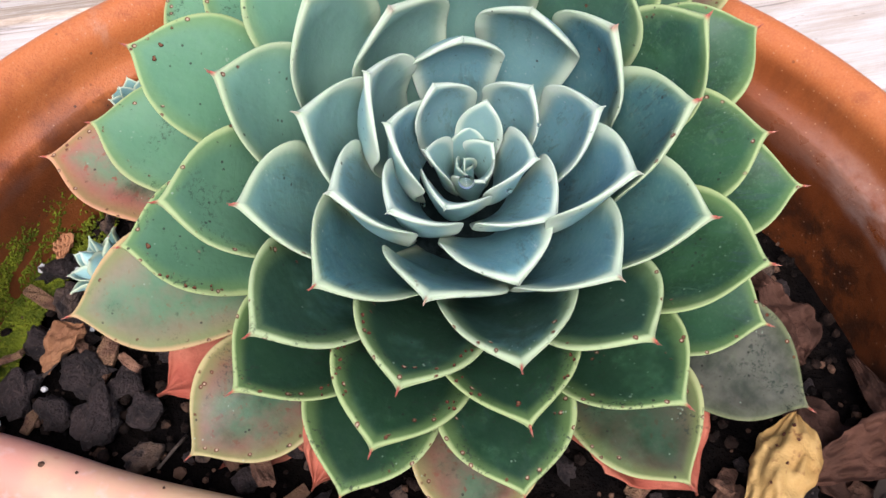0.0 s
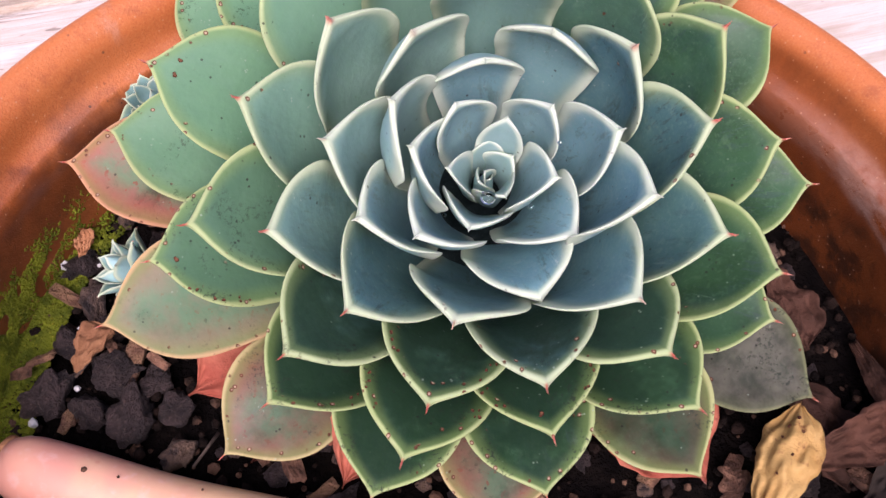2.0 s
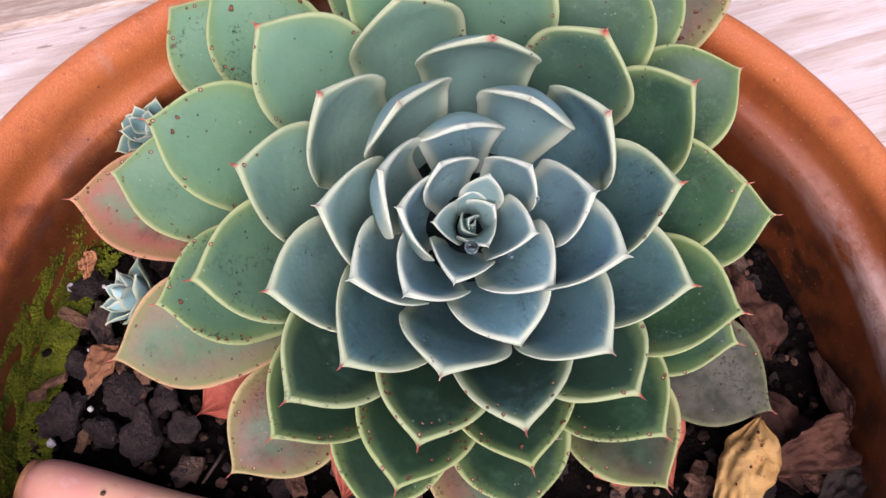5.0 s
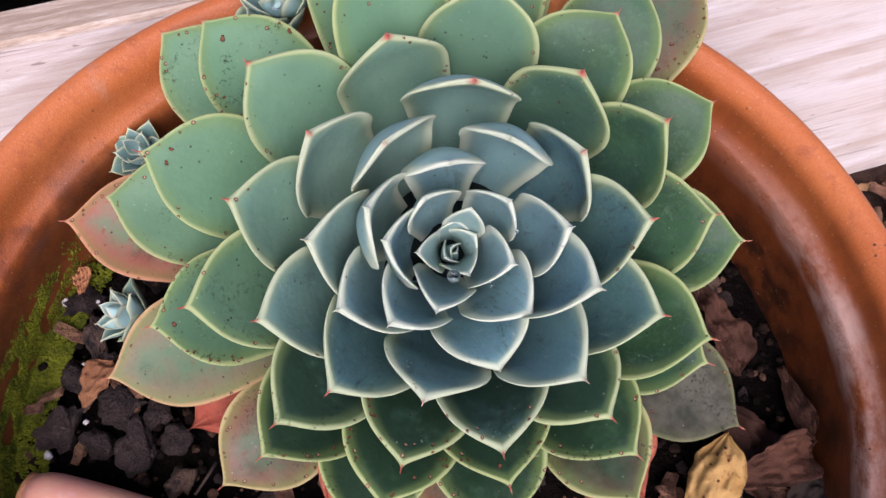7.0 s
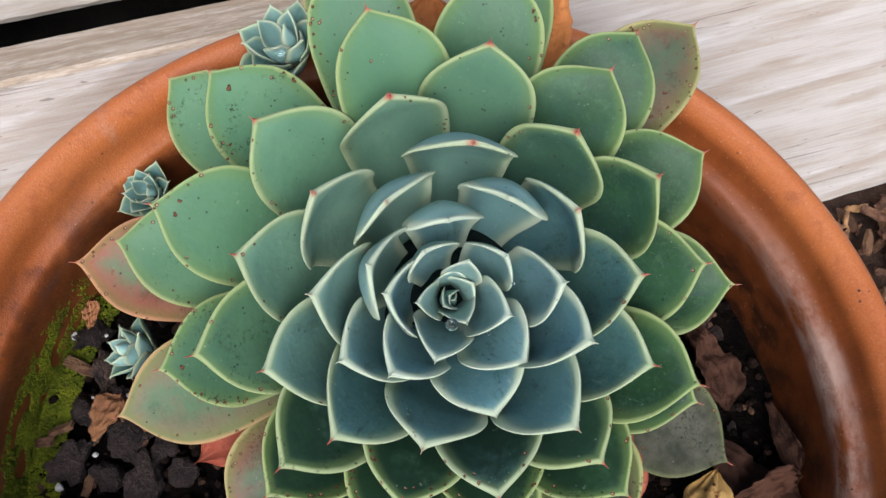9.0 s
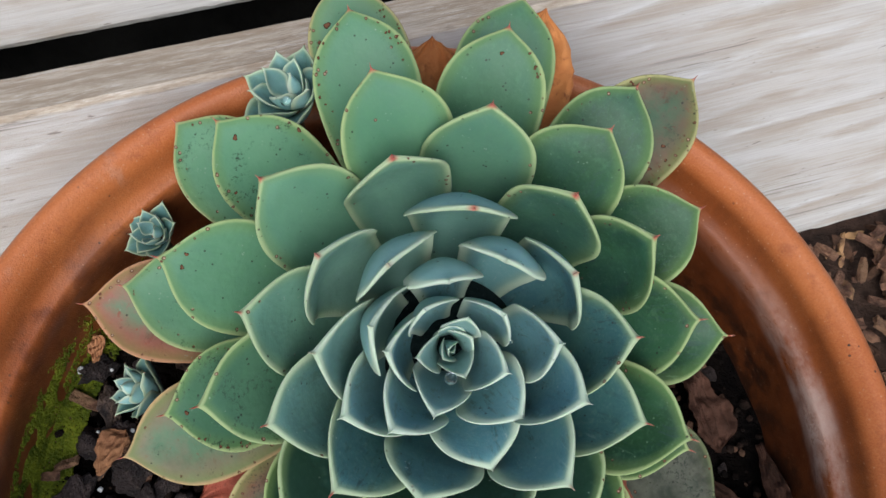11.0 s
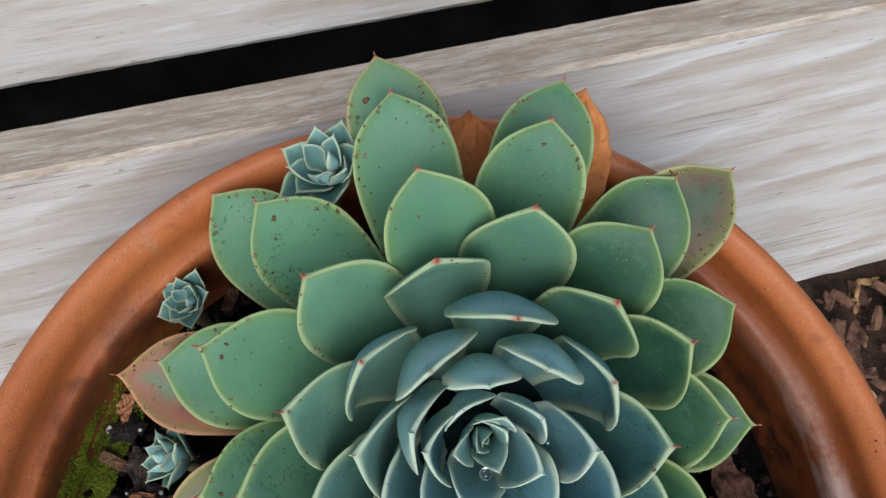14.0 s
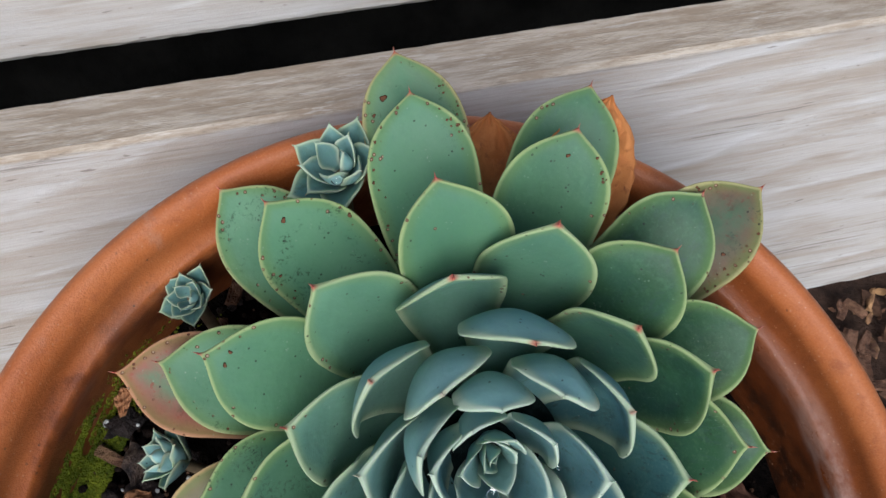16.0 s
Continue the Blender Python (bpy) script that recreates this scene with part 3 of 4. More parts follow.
def add_scab(leaf_ob, axis, u_side, v_at, size, nv=38, nk=44, seed=0):
    """A corky scab lying on the upper side of a leaf built by add_leaf: u_side across (-1 to 1), v_at along (0 to 1)."""
    me = leaf_ob.data
    row = int(np.argmin([abs(1 - (1 - x) ** 1.7 - v_at) for x in np.linspace(0, 1, nv)]))
    col = int(round(math.acos(max(-1, min(1, u_side))) / (2 * math.pi) * nk))
    p = np.array(me.vertices[row * nk + col].co)
    q = np.array(me.vertices[(row + 1) * nk + col].co)
    r = np.array(me.vertices[row * nk + col + 1].co)
    t1 = (q - p) / np.linalg.norm(q - p)
    nrm = np.cross(t1, r - p)
    nrm /= np.linalg.norm(nrm)
    if nrm @ np.array(axis) < 0:
        nrm = -nrm
    t2 = np.cross(nrm, t1)
    rg = np.random.RandomState(seed)
    ph = rg.rand(3) * 6.28
    rings = []
    for f, h in ((1.0, -0.0004), (0.85, 0.0004), (0.6, 0.0005 + 0.06 * size), (0.3, 0.0003 + 0.06 * size), (0.02, 0.0003 + 0.06 * size)):
        rings.append([p + nrm * h + (t1 * math.cos(a) + t2 * math.sin(a)) * 0.5 * size * f
                      * (1 + 0.22 * math.sin(2 * a + ph[0]) + 0.14 * math.sin(3 * a + ph[1]) + 0.07 * math.sin(7 * a + ph[2]))
                      for a in np.linspace(0, 2 * math.pi, 22, endpoint=False)])
    v, f = rings_mesh(rings)
    dist = np.repeat([1.0, 0.85, 0.6, 0.3, 0.02], 22)
    return mesh_object("scab", v, f, M_SCAB, leaf_ob, "dry brown corky scab", attrs={"out": dist})


# ---- the ground, the boards ----
def grid_sheet(half, n):
    s = np.linspace(-half, half, n)
    verts = [(x, y, 0.0) for y in s for x in s]
    faces = [(j * n + i, j * n + i + 1, (j + 1) * n + i + 1, (j + 1) * n + i) for j in range(n - 1) for i in range(n - 1)]
    return verts, faces


gv, gf = grid_sheet(60.0, 5)
ground = mesh_object("ground", gv, gf, M_EARTH, smooth=False)
tagged(ground, "dark brown bare earth under bark mulch", "ground", kind="structure")

BOARD_TURN = 15.7                    # the boards run slightly away to the right
LEAN_BACK = 26.0                     # and lean back from the pot


def board(name, q, z, depth, height, length, material, label, seed, lean=LEAN_BACK):
    """A sawn board with softened, uneven edges; q, z: its near edge line (bottom) across the run."""
    rng = np.random.RandomState(seed)
    nx = 420
    xs = np.linspace(-length / 2, length / 2, nx)
    b = 0.003
    section = [(b, 0), (depth - b, 0), (depth, b), (depth, height - b), (depth - b, height), (b, height), (0, height - b), (0, b)]
    wob = np.cumsum(rng.randn(nx, 4), 0) * 0.000012
    wob -= np.linspace(0, 1, nx)[:, None] * wob[-1]
    chip = rng.randn(nx, 8) * 0.00022
    rings = []
    for i, x in enumerate(xs):
        ring = []
        for j, (d, h) in enumerate(section):
            flat_face = h in (0, height)
            ring.append((x, d + (wob[i, j % 4] + chip[i, j]) * flat_face, h + (wob[i, (j + 1) % 4] + chip[i, (j + 3) % 8]) * (not flat_face)))
        rings.append(ring)
    verts, faces = rings_mesh(rings)
    ob = mesh_object(name, verts, faces, material, smooth=False)
    ob.matrix_world = pose(0, 0, 0, 0, 0, BOARD_TURN) @ pose(0, q, z, -lean, 0, 0)
    return tagged(ob, label, "board", kind="structure")


UPV = (math.sin(radians(LEAN_BACK)), math.cos(radians(LEAN_BACK)))
lower_h = 0.204
board("timber_board_1", 0.186 - UPV[0] * lower_h, 0.217 - UPV[1] * lower_h, 0.0415, lower_h, 2.4, M_WOOD,
      "silvery weathered rough-sawn timber board behind the pot", 3)
board("timber_board_2", 0.2725, 0.160, 0.0415, 0.22, 2.4, M_WOOD,
      "silvery weathered timber board above a dark gap", 8)
# added panel: the shade in the gap is put into its colour
board("back_panel", 0.29, -0.02, 0.03, 0.365, 2.4, M_GAP_SHADE, "near-black panel added behind the gap to stand for its shade", 5)
# unseen cap, added to keep skylight out of the space behind the boards
board("top_cap", 0.2725 + UPV[0] * 0.222, 0.160 + UPV[1] * 0.222, 0.40, 0.03, 2.4, M_WOOD, "unseen timber cap added to block light behind the boards", 6)


# ---- the pot ----
def lathe(profile, n=160, wobble=0.0, seed=0):
    rng = np.random.RandomState(seed)
    ph = rng.rand(4) * 6.28
    rings = []
    for t in np.linspace(0, 2 * math.pi, n, endpoint=False):
        k = 1 + wobble * (math.sin(2 * t + ph[0]) + 0.5 * math.sin(3 * t + ph[1]))
        rings.append([(r * k * math.cos(t), r * k * math.sin(t), z) for r, z in profile])
    m = len(profile)
    verts = [p for r in rings for p in r]
    faces = [(i * m + j, ((i + 1) % n) * m + j, ((i + 1) % n) * m + (j + 1) % m, i * m + (j + 1) % m)
             for i in range(n) for j in range(m)]
    return verts, faces


def smooth_profile(points, per=6):
    """Catmull-Rom through a closed profile."""
    out, n = [], len(points)
    for i in range(n):
        p = [np.array(points[(i + k - 1) % n], float) for k in range(4)]
        for t in np.linspace(0, 1, per, endpoint=False):
            out.append(tuple(0.5 * (2 * p[1] + (p[2] - p[0]) * t + (2 * p[0] - 5 * p[1] + 4 * p[2] - p[3]) * t * t
                                    + (3 * p[1] - p[0] - 3 * p[2] + p[3]) * t ** 3)))
    return out


POT_X = 0.002
BODY = [(0.100, 0.001), (0.112, 0.001), (0.118, 0.012), (0.140, 0.150), (0.1490, 0.188), (0.1535, 0.200), (0.1535, 0.210),
        (0.1515, 0.2170), (0.1482, 0.2165), (0.1464, 0.2100), (0.1464, 0.1960), (0.1454, 0.1750), (0.1300, 0.1200), (0.1080, 0.0150), (0.050, 0.0120), (0.050, 0.001)]
RIM = [(0.1560, 0.1930), (0.1610, 0.1965), (0.1625, 0.2050), (0.1634, 0.2380), (0.1622, 0.2462), (0.1590, 0.2505), (0.1550, 0.2505),
       (0.1515, 0.2470), (0.1497, 0.2430), (0.1489, 0.2385), (0.1478, 0.2345), (0.1457, 0.2318), (0.1436, 0.2300), (0.1427, 0.2272), (0.1424, 0.2238),
       (0.1427, 0.2190), (0.1434, 0.2100), (0.1439, 0.1960), (0.1428, 0.1750), (0.1442, 0.1742), (0.1454, 0.1960), (0.1457, 0.2150), (0.1480, 0.2215), (0.1530, 0.2200), (0.1550, 0.2120)]
flower_pot = new("flower_pot")
flower_pot.location = (POT_X, 0, 0)
tagged(flower_pot, "round orange terracotta flower pot with thick rim", "flower pot")
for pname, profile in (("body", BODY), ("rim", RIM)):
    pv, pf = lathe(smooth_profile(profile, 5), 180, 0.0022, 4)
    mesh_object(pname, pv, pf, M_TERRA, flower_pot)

# soil
n = 90
sv, sf = [], []
for i in range(n + 1):
    for j in range(n):
        r, t = 0.1450 * i / n, 2 * math.pi * j / n
        x, y = POT_X + r * math.cos(t), r * math.sin(t)
        z = 0.183 + 0.004 * noise.fractal(Vector((x * 60, y * 60, 0)), 1.0, 2.0, 4) + 0.006 * noise.noise(Vector((x * 16, y * 16, 3)))
        sv.append((x, y, z))
sf = [(i * n + j, i * n + (j + 1) % n, (i + 1) * n + (j + 1) % n, (i + 1) * n + j) for i in range(n) for j in range(n)]
soil = mesh_object("potting_soil", sv, sf, M_SOIL)
tagged(soil, "dark damp potting soil filling the terracotta pot", "soil", kind="stuff")

# ---- the rosette ----
CROWN = np.array([0.0125, 0.0315, 0.255])
AXES = axes_of((0.02, -0.40, 0.916))
plant = new("echeveria")
plant.empty_display_size = 0.02
tagged(plant, "large blue-green echeveria rosette with pale leaf edges and red tips", "succulent")
count = [0]


def leaf(az, reach, rise, width, ring, **more):
    """A leaf of the big rosette; degrees and millimetres in the rosette's own axes."""
    count[0] += 1
    r = reach / 1000
    back = max(0.0, math.sin(radians(az)))      # leaves at the back curl over the heart
    front = max(0.0, -math.sin(radians(az)))
    # age also rises to the right, and to the front to carry shade there
    args = dict(age=min(1.0, (0.0, 0.0, 0.05, 0.15, 0.28, 0.46, 0.68, 0.88, 1.0, 1.0)[ring] * (1.0 + 0.8 * max(0.0, math.cos(radians(az - 20)) - 0.5) + 0.3 * front)),
                foot=(0.002 + 0.065 * r, -0.020 - 0.22 * r if ring < 4 else -0.0125 - 0.34 * r),
                bend=((82, 66, 48, 34, 20, 14, 14, 16, 18, 16)[ring],
                      (66, 72, 78, 76, 70, 60, 48, 35, 20, 6)[ring] + back * (10, 36, 54, 60, 62, 60, 44, 18, 2, 0)[ring]
                      - front * (0, 4, 8, 10, 10, 8, 6, 3, 0, 0)[ring]),
                reflex=(5.0, 7.0, 8.0, 9.0, 9.0, 8.0, 7.0, 6.0, 5.0, 5.0)[ring],
                blunt=(0.70, 0.74, 0.755, 0.76, 0.76, 0.755, 0.75, 0.74, 0.735, 0.73)[ring] + 0.01 + 0.025 * back,
                sharp=0.90 - 0.32 * back,
                hook=0.95 - 0.35 * back,
                waist=(1.6, 1.6, 1.6, 1.7, 1.8, 1.9, 1.9, 1.8, 1.7, 1.6)[ring],
                shoulder=(0.05, 0.06, 0.07, 0.08, 0.08, 0.08, 0.07, 0.06, 0.05, 0.045)[ring] * (1 - 0.9 * back),
                cup=(0.55, 0.58, 0.54, 0.46, 0.42, 0.40, 0.34, 0.30, 0.26, 0.23)[ring] * (1 - 0.40 * back),
                thick=(0.0022, 0.0032, 0.0040, 0.0046, 0.0050, 0.0054, 0.0056, 0.0056, 0.0054, 0.0050)[ring],
                # from ring 3 out, pale puts the back-left light, with wax, into colour
                # spots rise to the front: wear, plus shade painted on those leaves
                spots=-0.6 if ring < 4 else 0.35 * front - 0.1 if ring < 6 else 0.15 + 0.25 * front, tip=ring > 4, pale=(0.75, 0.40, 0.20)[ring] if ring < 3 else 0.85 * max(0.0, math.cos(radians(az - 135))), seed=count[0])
    args.update(more)
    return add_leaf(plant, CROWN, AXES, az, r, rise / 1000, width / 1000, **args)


# heart of the rosette: a bud of overlapping pointed leaves
for haz, hreach, hrise, hwide in ((-60, 0.8, 5.0, 5.0), (150, 2.2, 7.0, 6.5), (-150, 4.6, 9.0, 8.5)):
    leaf(haz, hreach, hrise, hwide, 0, foot=(0.001, -0.018), bend=(84, 76), blunt=0.66, cup=0.5)
leaf(93.0, 9.2, 10.4, 11, 0)
# whorl 0
leaf(39.2, 7.6, 9.3, 13, 0)
leaf(-67.9, 8.6, 13.3, 13, 0)
leaf(-176.4, 13.1, 17.4, 13, 0)
leaf(75.0, 12.3, 20.7, 13, 0)
# whorl 1
leaf(-17.8, 16.5, 23.8, 20, 1)
leaf(-112.2, 19.9, 23.0, 20, 1)
leaf(126.0, 17.9, 23.5, 20, 1)
leaf(43.0, 19.0, 26.9, 20, 1)
# whorl 2
leaf(174.1, 22.7, 26.9, 25, 2)
leaf(-134.7, 30.2, 29.7, 25, 2)
leaf(-43.6, 28.8, 21.0, 26, 2, bend=(54, 52))
leaf(99.0, 23.2, 31.6, 25, 2)
leaf(9.2, 30.4, 33.5, 25, 2)
# whorl 3
leaf(-154.6, 39.6, 29.8, 29, 3)
leaf(158.0, 29.0, 37.5, 29, 3, roll=8)
leaf(-72.8, 38.2, 17.4, 30, 3, bend=(46, 40))
leaf(-18.0, 39.8, 35.5, 29, 3, roll=-8)
# whorl 4
leaf(177.2, 44.2, 31.8, 33, 4, roll=-8)
leaf(127.2, 35.4, 36.6, 33, 4, roll=6)
leaf(-106.0, 44.8, 30.1, 33, 4, cup=0.22, shoulder=0.02)
leaf(-49.4, 50.2, 33.6, 33, 4, roll=9)
leaf(37.9, 42.4, 35.0, 33, 4, roll=-10)
# whorl 5
leaf(-161.6, 61.5, 27.0, 35, 5)
leaf(-133.7, 55.4, 28.3, 35, 5, roll=-8)
leaf(143.6, 52.2, 37.5, 35, 5)
leaf(86.2, 44.5, 39.1, 35, 5)
leaf(-80.2, 59.1, 28.6, 35, 5, spots=0.4)
leaf(-19.3, 61.9, 26.9, 35, 5)
leaf(7.7, 53.8, 34.5, 35, 5, roll=-10)
# whorl 6
leaf(167.8, 67.4, 28.2, 36, 6)
leaf(108.6, 63.8, 27.5, 36, 6)
leaf(54.6, 60.7, 29.7, 36, 6)
leaf(30.8, 72.6, 22.7, 36, 6)
leaf(-49.1, 66.5, 21.8, 36, 6, spots=0.35, roll=-6, cup=0.2, shoulder=0.02)
leaf(-137.7, 73.9, 18.3, 36, 6, spots=0.4)
front_leaf_4 = leaf(-106.3, 65.3, 19.9, 36, 6, spots=0.6)
# whorl 7
leaf(-169.0, 82.3, 15.4, 38, 7, spots=0.35)
leaf(138.1, 81.8, 21.1, 38, 7)
leaf(82.2, 78.9, 21.9, 38, 7)
front_leaf_3 = leaf(-78.8, 72.4, 13.7, 38, 7, spots=0.5)
leaf(-49.3, 85.0, 6.4, 38, 7, spots=0.5)
leaf(-20.1, 82.9, 12.7, 38, 7)
leaf(7.0, 83.5, 7.5, 38, 7, cup=0.2, shoulder=0.03)
front_leaf = leaf(-134.6, 86.9, 2.5, 38, 7, spots=0.45)
front_leaf_2 = leaf(-107.9, 80.5, 9.7, 38, 7, spots=0.45)
# whorl 8
left_leaf = leaf(-167.2, 98.8, -6.6, 38, 8, spots=0.5)
side_leaf_3 = leaf(162.0, 99.3, 9.8, 38, 8)
leaf(106.7, 93.0, 19.4, 38, 8, roll=8)
leaf(55.0, 88.9, 11.6, 38, 8, roll=-8)
leaf(29.0, 98.9, -2.0, 38, 8)
leaf(1.6, 101.9, -15.3, 38, 8)
leaf(-23.7, 96.8, -18.6, 38, 8)
back_leaf_4 = leaf(79.9, 110.7, -0.7, 38, 8)
side_leaf_2 = leaf(136.0, 112.4, -14.0, 38, 8, spots=0.4)
leaf(-110.7, 94.1, -8.6, 38, 8, spots=0.55)
leaf(-80.7, 88.4, -1.5, 38, 8, spots=0.6)
leaf(-53.8, 104.7, -15.8, 38, 8, blush=0.15, spots=0.55)
# whorl 9
leaf(-161.1, 120.1, -21.4, 38, 9, blush=0.7, spots=0.55)
leaf(173.9, 132.6, -33.4, 38, 9, blush=1.0, spots=0.5, pale=0.0)
leaf(169.6, 116.4, -21.8, 38, 9, blush=0.1, spots=0.35)
side_leaf = leaf(140.9, 128.8, -37.4, 38, 9, blush=0.2, spots=0.4)
back_leaf_2 = leaf(106.6, 123.3, -15.7, 38, 9, spots=0.2)
back_leaf = leaf(107.0, 140.8, -36.0, 38, 9, blush=0.45, spots=0.4)
back_leaf_3 = leaf(77.2, 130.8, -27.3, 38, 9)
leaf(53.8, 114.2, -13.0, 38, 9)
right_leaf = leaf(47.0, 130.7, -15.2, 38, 9, blush=0.35, spots=0.6)
leaf(-135.4, 110.2, -30.5, 38, 9, blush=0.45, spots=0.6)
leaf(-31.3, 120.0, -27.4, 38, 9, blush=0.15, spots=0.5, grey=0.85)
# whorl 3
leaf(66.2, 31.8, 35.6, 29, 3)
# lowest, half-hidden leaves
leaf(-88.0, 99.0, -24.0, 38, 9, blush=0.5, spots=0.6)
# withered leaves still hanging on below
DRY = dict(material=M_DRY, name="dry_leaf", thick=0.0012, wrinkle=0.0013, tip=False, cup=0.5)
leaf(-147.0, 109.0, -42.0, 33, 9, label="shrivelled red dry leaf", **{**DRY, "cup": 0.25})
leaf(-132.0, 109.0, -48.0, 28, 9, label="shrivelled red dry leaf", **{**DRY, "cup": 0.2})
leaf(-116.0, 96.0, -25.0, 24, 9, label="shrivelled red dry leaf", **DRY)
leaf(-52.0, 110.0, -30.0, 40, 9, label="papery orange-red dry leaf", **{**DRY, "cup": 0.12})
leaf(92.0, 117.0, -45.0, 32, 9, label="papery orange dry leaf", **{**DRY, "material": M_PAPER, "wrinkle": 0.0013})
leaf(73.0, 131.0, -35.0, 34, 9, label="papery orange dry leaf", **{**DRY, "material": M_PAPER, "wrinkle": 0.0011})
leaf(172.0, 119.0, -46.0, 30, 9, label="shrivelled red dry leaf", **{**DRY, "cup": 0.2})

# corky scabs on the older leaves: a few large ones, and clusters along the margin
LARGE = ((back_leaf, ((0.55, 0.885, 0.0040), (0.80, 0.86, 0.0022))), (side_leaf_2, ((0.05, 0.93, 0.0030), (-0.91, 0.80, 0.0026))),
         (side_leaf_3, ((0.15, 0.93, 0.0022), (-0.25, 0.925, 0.0020))), (left_leaf, ((0.10, 0.925, 0.0024),)),
         (back_leaf_4, ((0.06, 0.93, 0.0022),)), (right_leaf, ((-0.55, 0.80, 0.0022), (-0.66, 0.74, 0.0024))),
         (front_leaf_3, ((-0.2, 0.93, 0.0022),)))
CLUSTERS = ((back_leaf, -1, 0.80, 0.93, 7), (back_leaf, 1, 0.72, 0.90, 6), (back_leaf_2, -1, 0.84, 0.94, 9), (back_leaf_2, 1, 0.72, 0.92, 8),
            (back_leaf_4, -1, 0.86, 0.94, 5), (side_leaf, -1, 0.82, 0.93, 6), (side_leaf_2, 1, 0.70, 0.85, 3), (right_leaf, -1, 0.70, 0.92, 8),
            (right_leaf, 1, 0.80, 0.92, 5), (left_leaf, 1, 0.74, 0.92, 6), (front_leaf, 1, 0.74, 0.92, 8), (front_leaf_2, -1, 0.72, 0.92, 8),
            (front_leaf_2, 1, 0.80, 0.90, 4), (front_leaf_3, 1, 0.76, 0.92, 7), (front_leaf_3, -1, 0.76, 0.90, 5), (front_leaf_4, 1, 0.76, 0.92, 9), (front_leaf_4, -1, 0.80, 0.9, 3))
for on, spots_on in LARGE:
    for k, (uu, vv, size) in enumerate(spots_on):
        add_scab(on, AXES[2], uu, vv, 0.65 * size, seed=k)
rng = random.Random(44)
for on, sign, v0, v1, many in CLUSTERS:
    for k in range(many):
        add_scab(on, AXES[2], sign * rng.choice((0.91, 0.91, 0.84, 0.76)), rng.uniform(v0, v1), rng.uniform(0.0005, 0.0011), seed=k + 10)

# ---- small offsets round the big rosette ----
def offset_rosette(center, axis, size, leaves, seed, label, stem_foot):
    rng = np.random.RandomState(seed)
    ob = new("echeveria_offset")
    ob.empty_display_size = 0.01
    tagged(ob, label, "succulent", "small offsets in the pot")
    ax, c = axes_of(axis), np.array(center)
    for k in range(leaves):
        f = (k + 0.6) / leaves
        reach = size * (0.10 + 0.42 * f ** 0.8)
        add_leaf(ob, c, ax, 137.5 * k + rng.uniform(-8, 8), reach, size * (0.32 - 0.30 * f ** 1.6), size * (0.19 + 0.25 * f), 0.15 + 0.35 * f,
                 (0.02 * size, -size * (0.02 + 0.28 * f)), (35, 75 - 60 * f), 0.45, size * 0.05, spots=-0.6, pale=0.50 - 0.2 * f, blunt=0.44, reflex=7.0, nv=18, nk=22, seed=k)
    a, b = np.array(stem_foot), c - ax[2] * size * 0.05
    rings = []
    for f in np.linspace(0, 1, 6):
        p = a * (1 - f) + b * f
        rings.append([p + 0.0024 * np.array((math.cos(t), math.sin(t), 0)) for t in np.linspace(0, 6.28, 8, endpoint=False)])
    v, fc = rings_mesh(rings)
    mesh_object("stem", v, fc, M_STEM, ob, "short brown stem")
    return ob


offset_rosette((-0.0460, 0.1290, 0.2600), (-0.25, -0.05, 0.95), 0.042, 13, 3, "small pale blue echeveria offset at the back of the pot", (-0.035, 0.105, 0.18))
offset_rosette((-0.0985, 0.0880, 0.2260), (-0.2, -0.25, 0.95), 0.027, 13, 5, "tiny pale green echeveria offset by the pot rim", (-0.090, 0.080, 0.18))
offset_rosette((-0.1020, 0.0310, 0.2090), (-0.75, 0.0, 0.65), 0.029, 12, 7, "small grey-green echeveria offset under the old leaves", (-0.088, 0.028, 0.18))


# ---- shade fill with litter in the hollows, and water between the leaves ----
def shade_litter_bowl(radius, low, rise, rings=16, n=64):
    """Dark sheet that deepens the shade in the hollows round the heart, with rotting bits and dirty rainwater."""
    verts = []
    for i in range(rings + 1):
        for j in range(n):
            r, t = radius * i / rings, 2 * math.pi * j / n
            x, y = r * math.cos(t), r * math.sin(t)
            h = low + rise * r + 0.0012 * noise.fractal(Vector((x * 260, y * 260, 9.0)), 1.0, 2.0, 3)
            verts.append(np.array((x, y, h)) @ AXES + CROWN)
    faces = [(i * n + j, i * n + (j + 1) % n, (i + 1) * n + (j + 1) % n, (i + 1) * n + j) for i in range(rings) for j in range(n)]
    ob = mesh_object("shade_litter", verts, faces, M_SHADE_LITTER)
    return tagged(ob, "dark fill deepening the shade between the inner leaves, with wet litter", "litter", kind="stuff")


shade_litter_bowl(0.024, -0.009, 0.05)


def water_drop(x, y, z, size):
    bm = bmesh.new()
    bmesh.ops.create_uvsphere(bm, u_segments=16, v_segments=10, radius=0.5 * size)
    for v in bm.verts:
        v.co.z *= 0.75
    drop = part("water_drop", bm, M_WATER)
    drop.location = (x, y, z)
    return tagged(drop, "clear round water drop held between the leaves", "water drop", "water drops on the leaves")


for spot in ((0.0112, 0.0190, 0.2640, 0.0042), (0.0000, 0.0238, 0.2492, 0.0013), (0.0292, 0.0270, 0.2768, 0.0012), (0.0222, 0.0160, 0.2640, 0.0017),
             (-0.0457, 0.1205, 0.2685, 0.0042)):
    water_drop(*spot)


